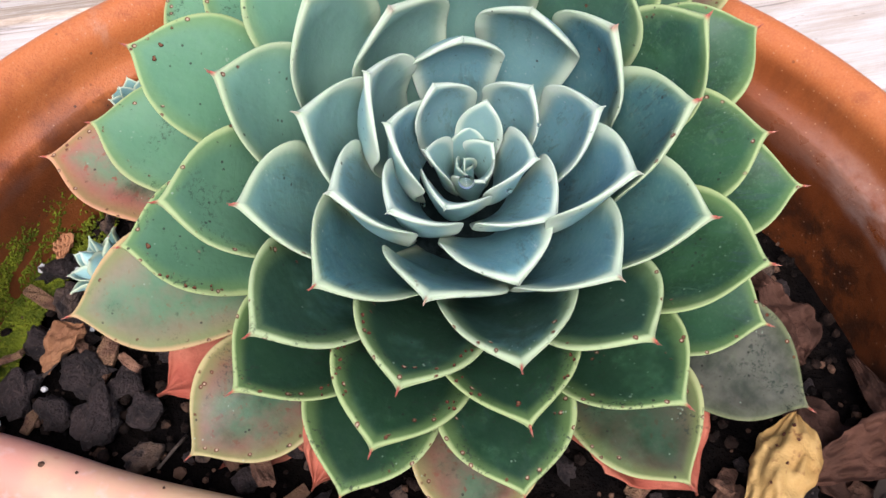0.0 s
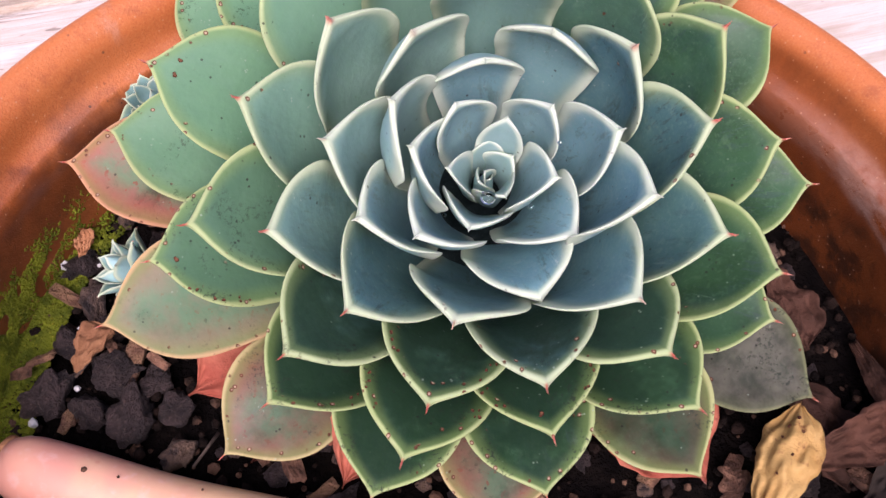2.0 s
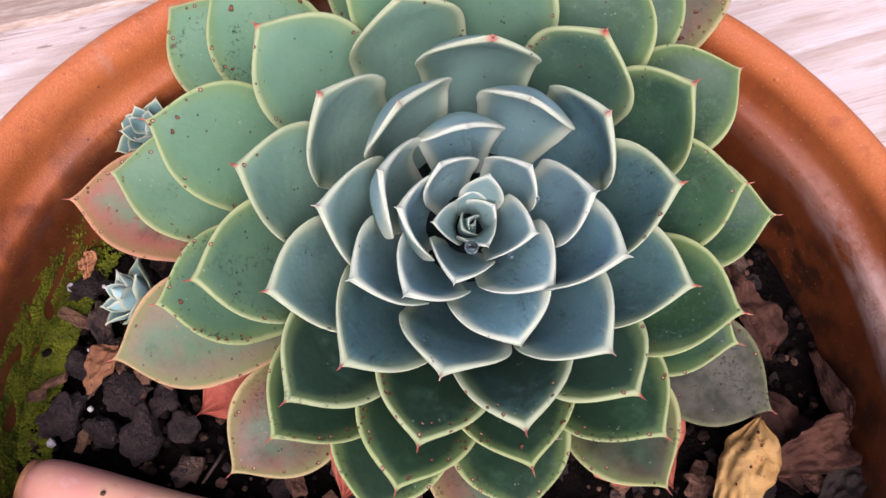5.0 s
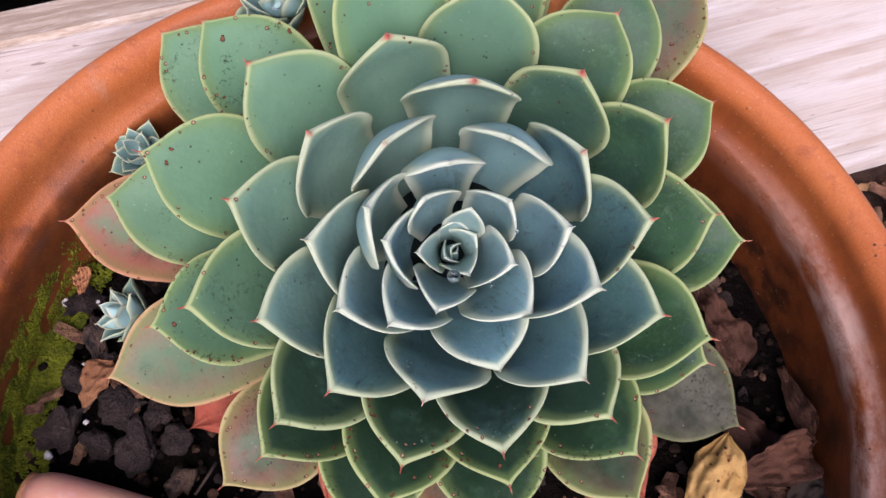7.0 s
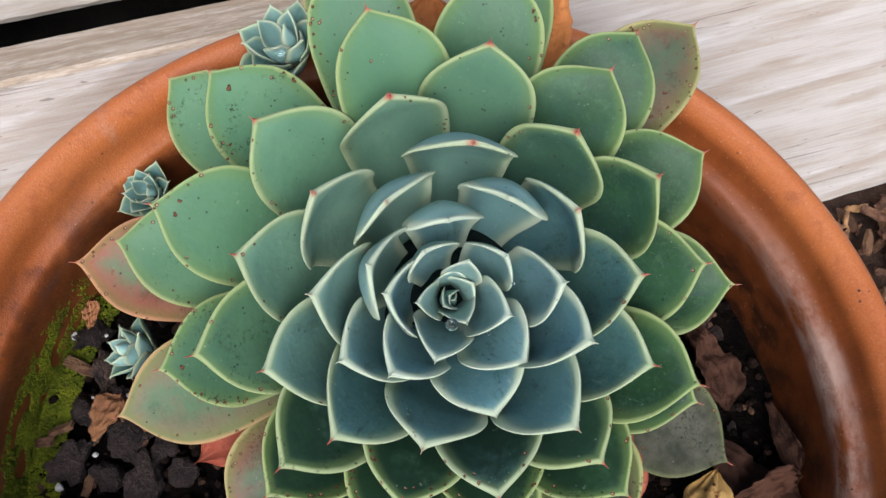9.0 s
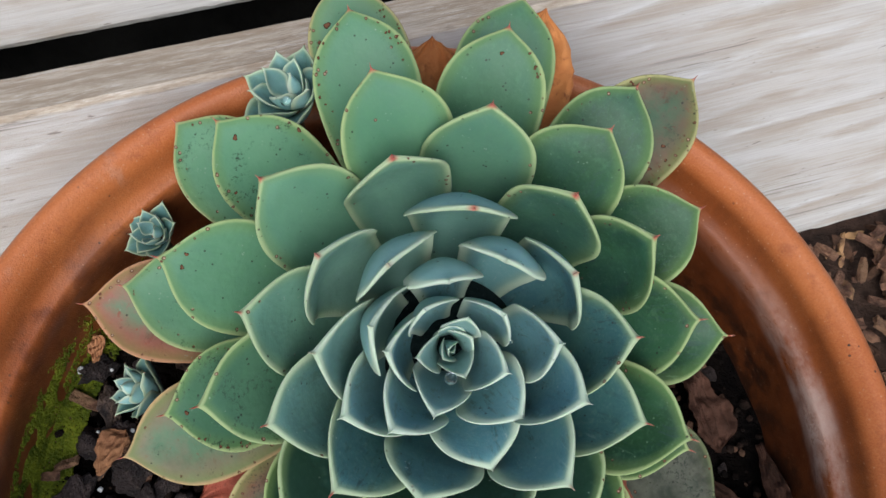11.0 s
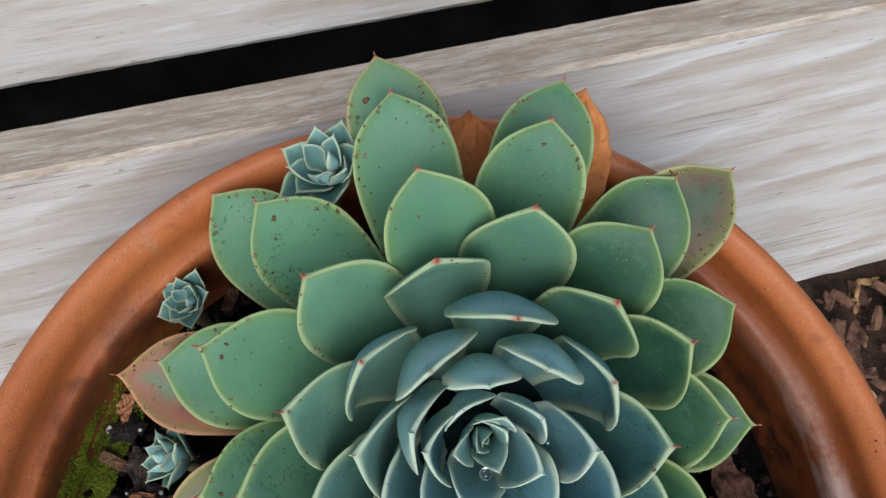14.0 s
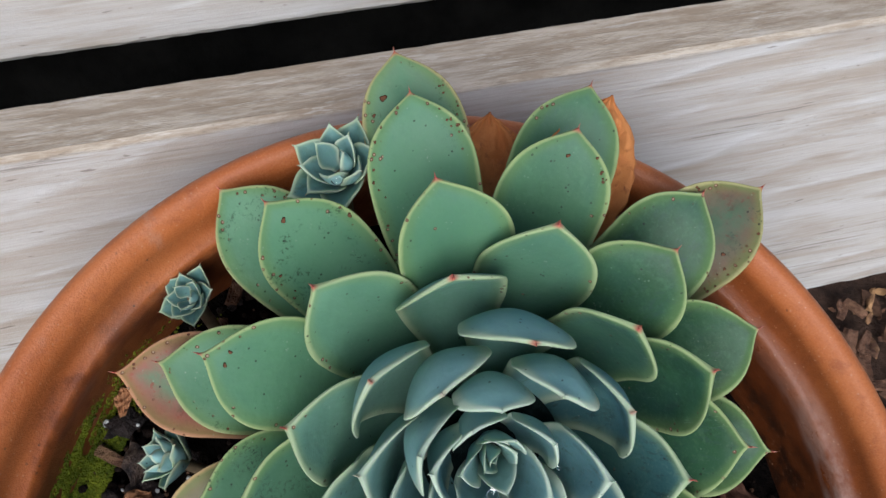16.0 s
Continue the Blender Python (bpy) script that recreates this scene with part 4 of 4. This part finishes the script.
# ---- the cut pink stem lying on the soil ----
def cut_stem():
    a, b = np.array((-0.1290, -0.0292, 0.1975)), np.array((0.0520, -0.0710, 0.1960))
    d = (b - a) / np.linalg.norm(b - a)
    side = np.cross(d, (0, 0, 1.0))
    side /= np.linalg.norm(side)
    up = np.cross(side, d)
    rings = []
    for f in np.linspace(0, 1, 48):
        r = 0.0098 + 0.0022 * f + 0.0004 * math.sin(17 * f)
        if f < 0.015:
            r *= 0.80
        elif f < 0.04:
            r *= 0.95
        bow = 0.0035 * math.sin(math.pi * f)
        rings.append([a + d * 0.185 * f + side * bow + (side * math.cos(t) + up * math.sin(t)) * r
                      for t in np.linspace(0, 2 * math.pi, 32, endpoint=False)])
    v, f = rings_mesh(rings)
    ob = mesh_object("cut_stem", v, f, M_STUB)
    tagged(ob, "thick pink fleshy cut stem lying on the soil", "cut stem")
    # the dried cut: a raised callus ring round a pale core
    rings = []
    for off, q in ((0.001, 0.80), (-0.0012, 0.84), (-0.0016, 0.70), (-0.0006, 0.58), (-0.0004, 0.2), (-0.0006, 0.03)):
        rings.append([a + d * off + (side * math.cos(t) * (1 + 0.05 * math.sin(3 * t)) + up * math.sin(t)) * 0.0098 * q
                      for t in np.linspace(0, 2 * math.pi, 24, endpoint=False)])
    v, f = rings_mesh(rings)
    mesh_object("cut_face", v, f, M_ORANGE, ob, "dry brown callus over the cut end")
    # specks of soil stuck to the skin
    for along_f, turn, size in ((0.145, 104, 0.0017), (0.20, 108, 0.0008), (0.40, 112, 0.0010), (0.33, 125, 0.0007)):
        bm = bmesh.new()
        bmesh.ops.create_icosphere(bm, subdivisions=1, radius=size * 0.6)
        c = a + d * 0.185 * along_f + side * 0.0035 * math.sin(math.pi * along_f) + (side * math.cos(radians(turn)) + up * math.sin(radians(turn))) * (0.0099 + 0.0022 * along_f)
        bmesh.ops.transform(bm, matrix=Matrix.Translation(Vector(c)), verts=bm.verts)
        part("soil_speck", bm, M_CRUMB, ob, "dark speck of soil", smooth=False)
    return ob


cut_stem()


# ---- fallen leaves on the soil ----
def fallen_leaf(name, center, axis, az, length, width, bend, cup, wrinkle, material, label, seed, thick=0.0010, roll=0.0):
    ob = add_leaf(None, np.array(center), axes_of(axis), az, length, 0.0, width, 1.0, (0.0, 0.0), bend, cup, thick,
                  material=material, name=name, wrinkle=wrinkle, tip=False, seed=seed, nv=44, nk=56, roll=roll)
    return tagged(ob, label, "dry leaf", "dry leaves on the soil")


tan_leaf = fallen_leaf("fallen_leaf", (0.0900, -0.0560, 0.1930), (-0.35, -0.10, 0.90), 64, 0.045, 0.0185, (34, -44), -0.75, 0.0008, M_TAN,
            "crumpled tan yellow dry leaf resting on the soil", 11)
for uu, vv, size in ((0.25, 0.80, 0.0011), (0.05, 0.84, 0.0009), (-0.2, 0.78, 0.0012), (0.35, 0.70, 0.0008), (-0.1, 0.60, 0.0009), (0.1, 0.45, 0.0007)):
    add_scab(tan_leaf, (-0.35, -0.10, 0.90), uu, vv, size, 44, 56, seed=int(100 * vv))
fallen_leaf("fallen_leaf", (0.1060, -0.0310, 0.1925), (0.1, -0.4, 0.9), 20, 0.040, 0.017, (18, -20), 0.7, 0.0012, M_BROWN,
            "curled brown dry leaf by the pot wall", 12)
fallen_leaf("fallen_leaf", (0.1130, -0.0020, 0.1905), (0.2, -0.2, 0.9), -60, 0.040, 0.026, (16, -18), 0.5, 0.0013, M_BROWN,
            "crumpled brown dry leaf under the rosette", 13)
fallen_leaf("fallen_leaf", (-0.1180, 0.0040, 0.1900), (-0.2, 0.0, 0.9), 60, 0.017, 0.013, (30, -30), 0.4, 0.0009, M_ORANGE,
            "small crumpled orange-brown dry leaf among stones", 14)
fallen_leaf("fallen_leaf", (-0.1260, 0.0480, 0.1900), (0.0, 0.0, 1.0), 100, 0.011, 0.008, (30, -10), 0.4, 0.0009, M_ORANGE,
            "small orange dry leaf scrap by the pot wall", 15)
fallen_leaf("fallen_leaf", (0.1120, 0.0480, 0.1900), (0.1, 0.0, 0.9), -75, 0.040, 0.018, (14, -14), 0.6, 0.0012, M_BROWN,
            "curled brown dry leaf under the rosette", 16)
fallen_leaf("fallen_leaf", (0.1270, -0.0450, 0.1900), (-0.35, 0.05, 0.9), 28, 0.024, 0.018, (22, -12), 0.4, 0.0010, M_ASHEN,
            "pale grey-brown papery leaf scrap by the pot wall", 17)
fallen_leaf("fallen_leaf", (0.1400, 0.0120, 0.1890), (-0.45, 0.1, 0.85), -82, 0.030, 0.009, (12, -10), 0.8, 0.0007, M_BROWN,
            "narrow brown dry leaf peel along the pot wall", 18)


# ---- thin dry twigs on the soil ----
def twig(points, r, label):
    rings = []
    for i, p in enumerate(points):
        q = np.array(points[min(i + 1, len(points) - 1)]) - np.array(points[max(i - 1, 0)])
        a = axes_of(q)
        rings.append([np.array(p) + (a[0] * math.cos(t) + a[1] * math.sin(t)) * r * (1 - 0.35 * i / len(points)) for t in np.linspace(0, 2 * math.pi, 8, endpoint=False)])
    v, f = rings_mesh(rings)
    return tagged(mesh_object("twig", v, f, M_ASHEN), label, "twig", "twigs on the soil")


twig([(0.1115, -0.0415, 0.1905), (0.1125, -0.0470, 0.1920), (0.1140, -0.0530, 0.1915), (0.1160, -0.0580, 0.1900)], 0.0008, "thin pale dry twig on the dark soil")
twig([(-0.1120, 0.0120, 0.1915), (-0.1145, 0.0060, 0.1930), (-0.1180, 0.0010, 0.1920)], 0.0006, "thin pale dry twig among the stones")
twig([(-0.0700, -0.0180, 0.1915), (-0.0720, -0.0230, 0.1935), (-0.0760, -0.0290, 0.1925)], 0.0006, "thin pale dry twig among the stones")


# ---- lava stones on the soil ----
def rock_mesh(seed, flat=0.8):
    bm = bmesh.new()
    bmesh.ops.create_icosphere(bm, subdivisions=3, radius=0.5)
    off = Vector((seed * 3.1, seed * 1.7, seed * 0.9))
    rng = random.Random(seed)
    cuts = [(Vector((rng.uniform(-1, 1), rng.uniform(-1, 1), rng.uniform(-1, 1))).normalized(), rng.uniform(0.22, 0.38)) for _ in range(12)]
    for v in bm.verts:
        p = v.co.copy()
        for nrm, d in cuts:
            over = p.dot(nrm) - d
            if over > 0:
                p -= nrm * over * 0.85
        k = 1 + 0.42 * noise.noise(p * 2.6 + off) + 0.38 * noise.noise(p * 6.0 + off) + 0.26 * noise.noise(p * 13.0 + off)
        v.co = Vector((p.x * k, p.y * k, p.z * k * flat))
    me = bpy.data.meshes.new("lava_stone")
    bm.to_mesh(me)
    bm.free()
    me.materials.append(M_ROCK)
    me.shade_smooth()
    return me


ROCKS = [rock_mesh(s, 0.7 + 0.05 * (s % 5)) for s in range(10)]
rng = random.Random(21)
placed = []


def stone(x, y, size, z=None):
    ob = new("lava_stone", ROCKS[len(placed) % len(ROCKS)])
    zz = 0.1855 + 0.22 * size if z is None else z
    ob.matrix_world = pose(x, y, zz, rng.uniform(-25, 25), rng.uniform(-25, 25), rng.uniform(0, 360)) @ Matrix.Diagonal(
        (size * rng.uniform(0.9, 1.25), size * rng.uniform(0.8, 1.0), size * rng.uniform(0.8, 1.0), 1))
    big = size > 0.012
    tagged(ob, "large dark purple-brown lava stone on the soil" if big else "small dark grey lava stone on the soil", "stone", "stones on the soil")
    placed.append((x, y, size))


for x, y, size in ((-0.1253, -0.0045, 0.0165), (-0.1065, 0.0035, 0.0175), (-0.0970, -0.0130, 0.0185), (-0.1120, -0.0110, 0.0120),
                   (-0.1240, 0.0135, 0.0125), (-0.0860, -0.0080, 0.0130), (-0.0820, -0.0230, 0.0120), (-0.1190, 0.0310, 0.0140),
                   (-0.1250, 0.0450, 0.0120), (-0.1130, 0.0200, 0.0110), (-0.0920, 0.0020, 0.0110)):
    stone(x, y, size * 1.25)
tries = 0
while len(placed) < 190 and tries < 6000:
    tries += 1
    r, t = 0.140 * math.sqrt(rng.random()), rng.uniform(0, 2 * math.pi)
    x, y = r * math.cos(t), r * math.sin(t)
    size = rng.choice((0.004, 0.005, 0.006, 0.007, 0.009, 0.011, 0.014))
    if math.hypot(x - 0.0, y - 0.04) < 0.05 or r + size * 0.6 > 0.144:
        continue
    if all((x - a) ** 2 + (y - b) ** 2 > (0.36 * (size + c)) ** 2 for a, b, c in placed):
        stone(x, y, size)


def scatter_stuff(name, count, place, size, material, label, category, seed, subdiv=1, stretch=(1, 1, 1), jag=0.35):
    """Many small lumps in one mesh; place(rng) gives a spot and its up."""
    rg = random.Random(seed)
    bm = bmesh.new()
    bmesh.ops.create_icosphere(bm, subdivisions=subdiv, radius=0.5)
    base_v = np.array([v.co[:] for v in bm.verts])
    base_f = [[v.index for v in f.verts] for f in bm.faces]
    bm.free()
    verts, faces = [], []
    for _ in range(count):
        p = np.array(place(rg))
        s = size[0] + (size[1] - size[0]) * rg.random() ** 2
        m = np.array(Euler((rg.uniform(0, 6.28), rg.uniform(-0.5, 0.5), rg.uniform(0, 6.28))).to_matrix())
        sh = np.array(stretch) * (1 + jag * (np.array([rg.random() for _ in range(3)]) - 0.5))
        lump = base_v * (1 + jag * (np.array([rg.random() for _ in range(len(base_v))]) - 0.5))[:, None]
        k = len(verts)
        verts.extend((lump * sh * s) @ m.T + p)
        faces.extend([[i + k for i in f] for f in base_f])
    ob = mesh_object(name, verts, faces, material, smooth=False)
    return tagged(ob, label, category, kind="stuff")


def on_soil(rg):
    r, t = 0.143 * math.sqrt(rg.random()), rg.uniform(0, 6.283)
    return r * math.cos(t), r * math.sin(t), 0.1855 + 0.002 * rg.random()


scatter_stuff("soil_crumbs", 2600, on_soil, (0.0012, 0.0048), M_CRUMB, "brown crumbs of bark and potting soil", "soil", 4)


def on_moss(rg):
    while True:
        t = radians(rg.gauss(172, 11))
        z = 0.1865 + 0.024 * rg.random() ** 1.5
        depth = 0.0 if rg.random() < 0.6 else rg.random() * 0.012
        if noise.noise(Vector((t * 14, (z - depth) * 130, 2.0))) > -0.16:
            break
    r = 0.1437 - depth
    return POT_X + r * math.cos(t), r * math.sin(t), (z if depth == 0.0 else 0.187) + 0.0005


scatter_stuff("moss", 12000, on_moss, (0.0006, 0.0019), M_MOSS, "yellow-green moss on the pot wall and soil edge", "moss", 9, stretch=(1, 1, 0.8))


def perlite(rg):
    t, r = radians(rg.uniform(140, 200)), rg.uniform(0.10, 0.140)
    return r * math.cos(t), r * math.sin(t), 0.1895


scatter_stuff("white_grit", 14, perlite, (0.0015, 0.004), M_WHITE, "white grit grains among the stones", "grit", 2)

def chip_mesh(seed):
    rg = random.Random(seed)
    bm = bmesh.new()
    bmesh.ops.create_cube(bm, size=1.0)
    bmesh.ops.subdivide_edges(bm, edges=bm.edges[:], cuts=2, use_grid_fill=True)
    for v in bm.verts:
        x, y, z = v.co
        taper = 1 - 0.45 * abs(x) * 2 * rg.random()
        v.co = (x * (1 + 0.1 * rg.random()), y * 0.42 * taper + 0.06 * noise.noise(Vector((x * 3, seed, 0))),
                z * 0.20 * taper + 0.10 * noise.noise(Vector((x * 2.5, y * 4, seed * 2.0))))
    me = bpy.data.meshes.new("bark_chip")
    bm.to_mesh(me)
    bm.free()
    me.materials.append(M_MULCH)
    return me


# ---- bark: bits on the potting soil, mulch on the ground ----
def heap(x, y):
    """Height of the mulch, which lies heaped against the lowest board."""
    q = min(1.0, max(0.0, (y * 0.963 - x * 0.271 + 0.10) / 0.185))
    k = min(1.0, max(0.0, (math.hypot(x, y) - 0.150) / 0.06))
    return 0.044 * q * q * (3 - 2 * q) * k * k * (3 - 2 * k)


bed_v, bed_f = grid_sheet(0.5, 81)
bed_v = [(x, y, heap(x, y) + 0.0008 + 0.0025 * noise.noise(Vector((x * 60, y * 60, 5.0))) if heap(x, y) > 0.003 and y * 0.963 - x * 0.271 < 0.13 else -0.004) for x, y, z in bed_v]
mulch_bed = mesh_object("mulch_bed", bed_v, bed_f, M_EARTH)
tagged(mulch_bed, "dark damp mulch heaped against the lowest board", "mulch", kind="stuff")
CHIPS = [chip_mesh(s) for s in range(8)]
rng = random.Random(5)
for k in range(90):
    while True:
        r, t = 0.138 * math.sqrt(rng.random()), rng.uniform(0, 6.283)
        x, y = r * math.cos(t), r * math.sin(t)
        if math.hypot(x, y - 0.04) > 0.055:
            break
    ob = new("bark_bit", CHIPS[k % 8])
    ob.matrix_world = pose(x, y, 0.1885 + 0.004 * rng.random(), rng.uniform(-40, 40), rng.uniform(-35, 35), rng.uniform(0, 360)) @ Matrix.Scale(rng.uniform(0.006, 0.016), 4)
    tagged(ob, "reddish-brown bit of bark on the potting soil", "bark bit", "bark bits on the soil")
made = 0
while made < 290:
    x, y = rng.uniform(0.16, 0.38), rng.uniform(-0.08, 0.19)
    if math.hypot(x, y) < 0.165 or (y * 0.963 - x * 0.271) > 0.086:
        continue
    size = rng.uniform(0.007, 0.022)
    ob = new("bark_chip", CHIPS[made % 8])
    ob.matrix_world = pose(x, y, heap(x, y) + 0.006 + 0.012 * rng.random(), rng.uniform(-30, 30), rng.uniform(-25, 25), rng.uniform(0, 360)) @ Matrix.Scale(size, 4)
    tagged(ob, "reddish-brown bark mulch chip on the ground", "bark chip", "bark mulch chips")
    made += 1


def on_ground(rg):
    while True:
        x, y = rg.uniform(-0.5, 0.6), rg.uniform(-0.5, 0.4)
        if math.hypot(x, y) > 0.13 and (y * 0.963 - x * 0.271) < 0.095:
            return x, y, 0.003 + heap(x, y)


scatter_stuff("fine_mulch", 6000, on_ground, (0.004, 0.016), M_FINEMULCH, "fine dark brown bark mulch covering the ground", "mulch", 6, stretch=(1.4, 0.6, 0.35))
fallen_leaf("fallen_leaf", (0.300, 0.150, 0.014 + heap(0.300, 0.150)), (0.2, -0.2, 0.9), 30, 0.016, 0.010, (20, -20), 0.3, 0.001, M_TAN, "dry yellow leaf lying on the mulch", 31)
fallen_leaf("fallen_leaf", (0.335, 0.110, 0.014 + heap(0.335, 0.110)), (-0.2, -0.2, 0.9), 130, 0.018, 0.010, (20, -20), 0.3, 0.001, M_TAN, "dry yellow leaf lying on the mulch", 32)
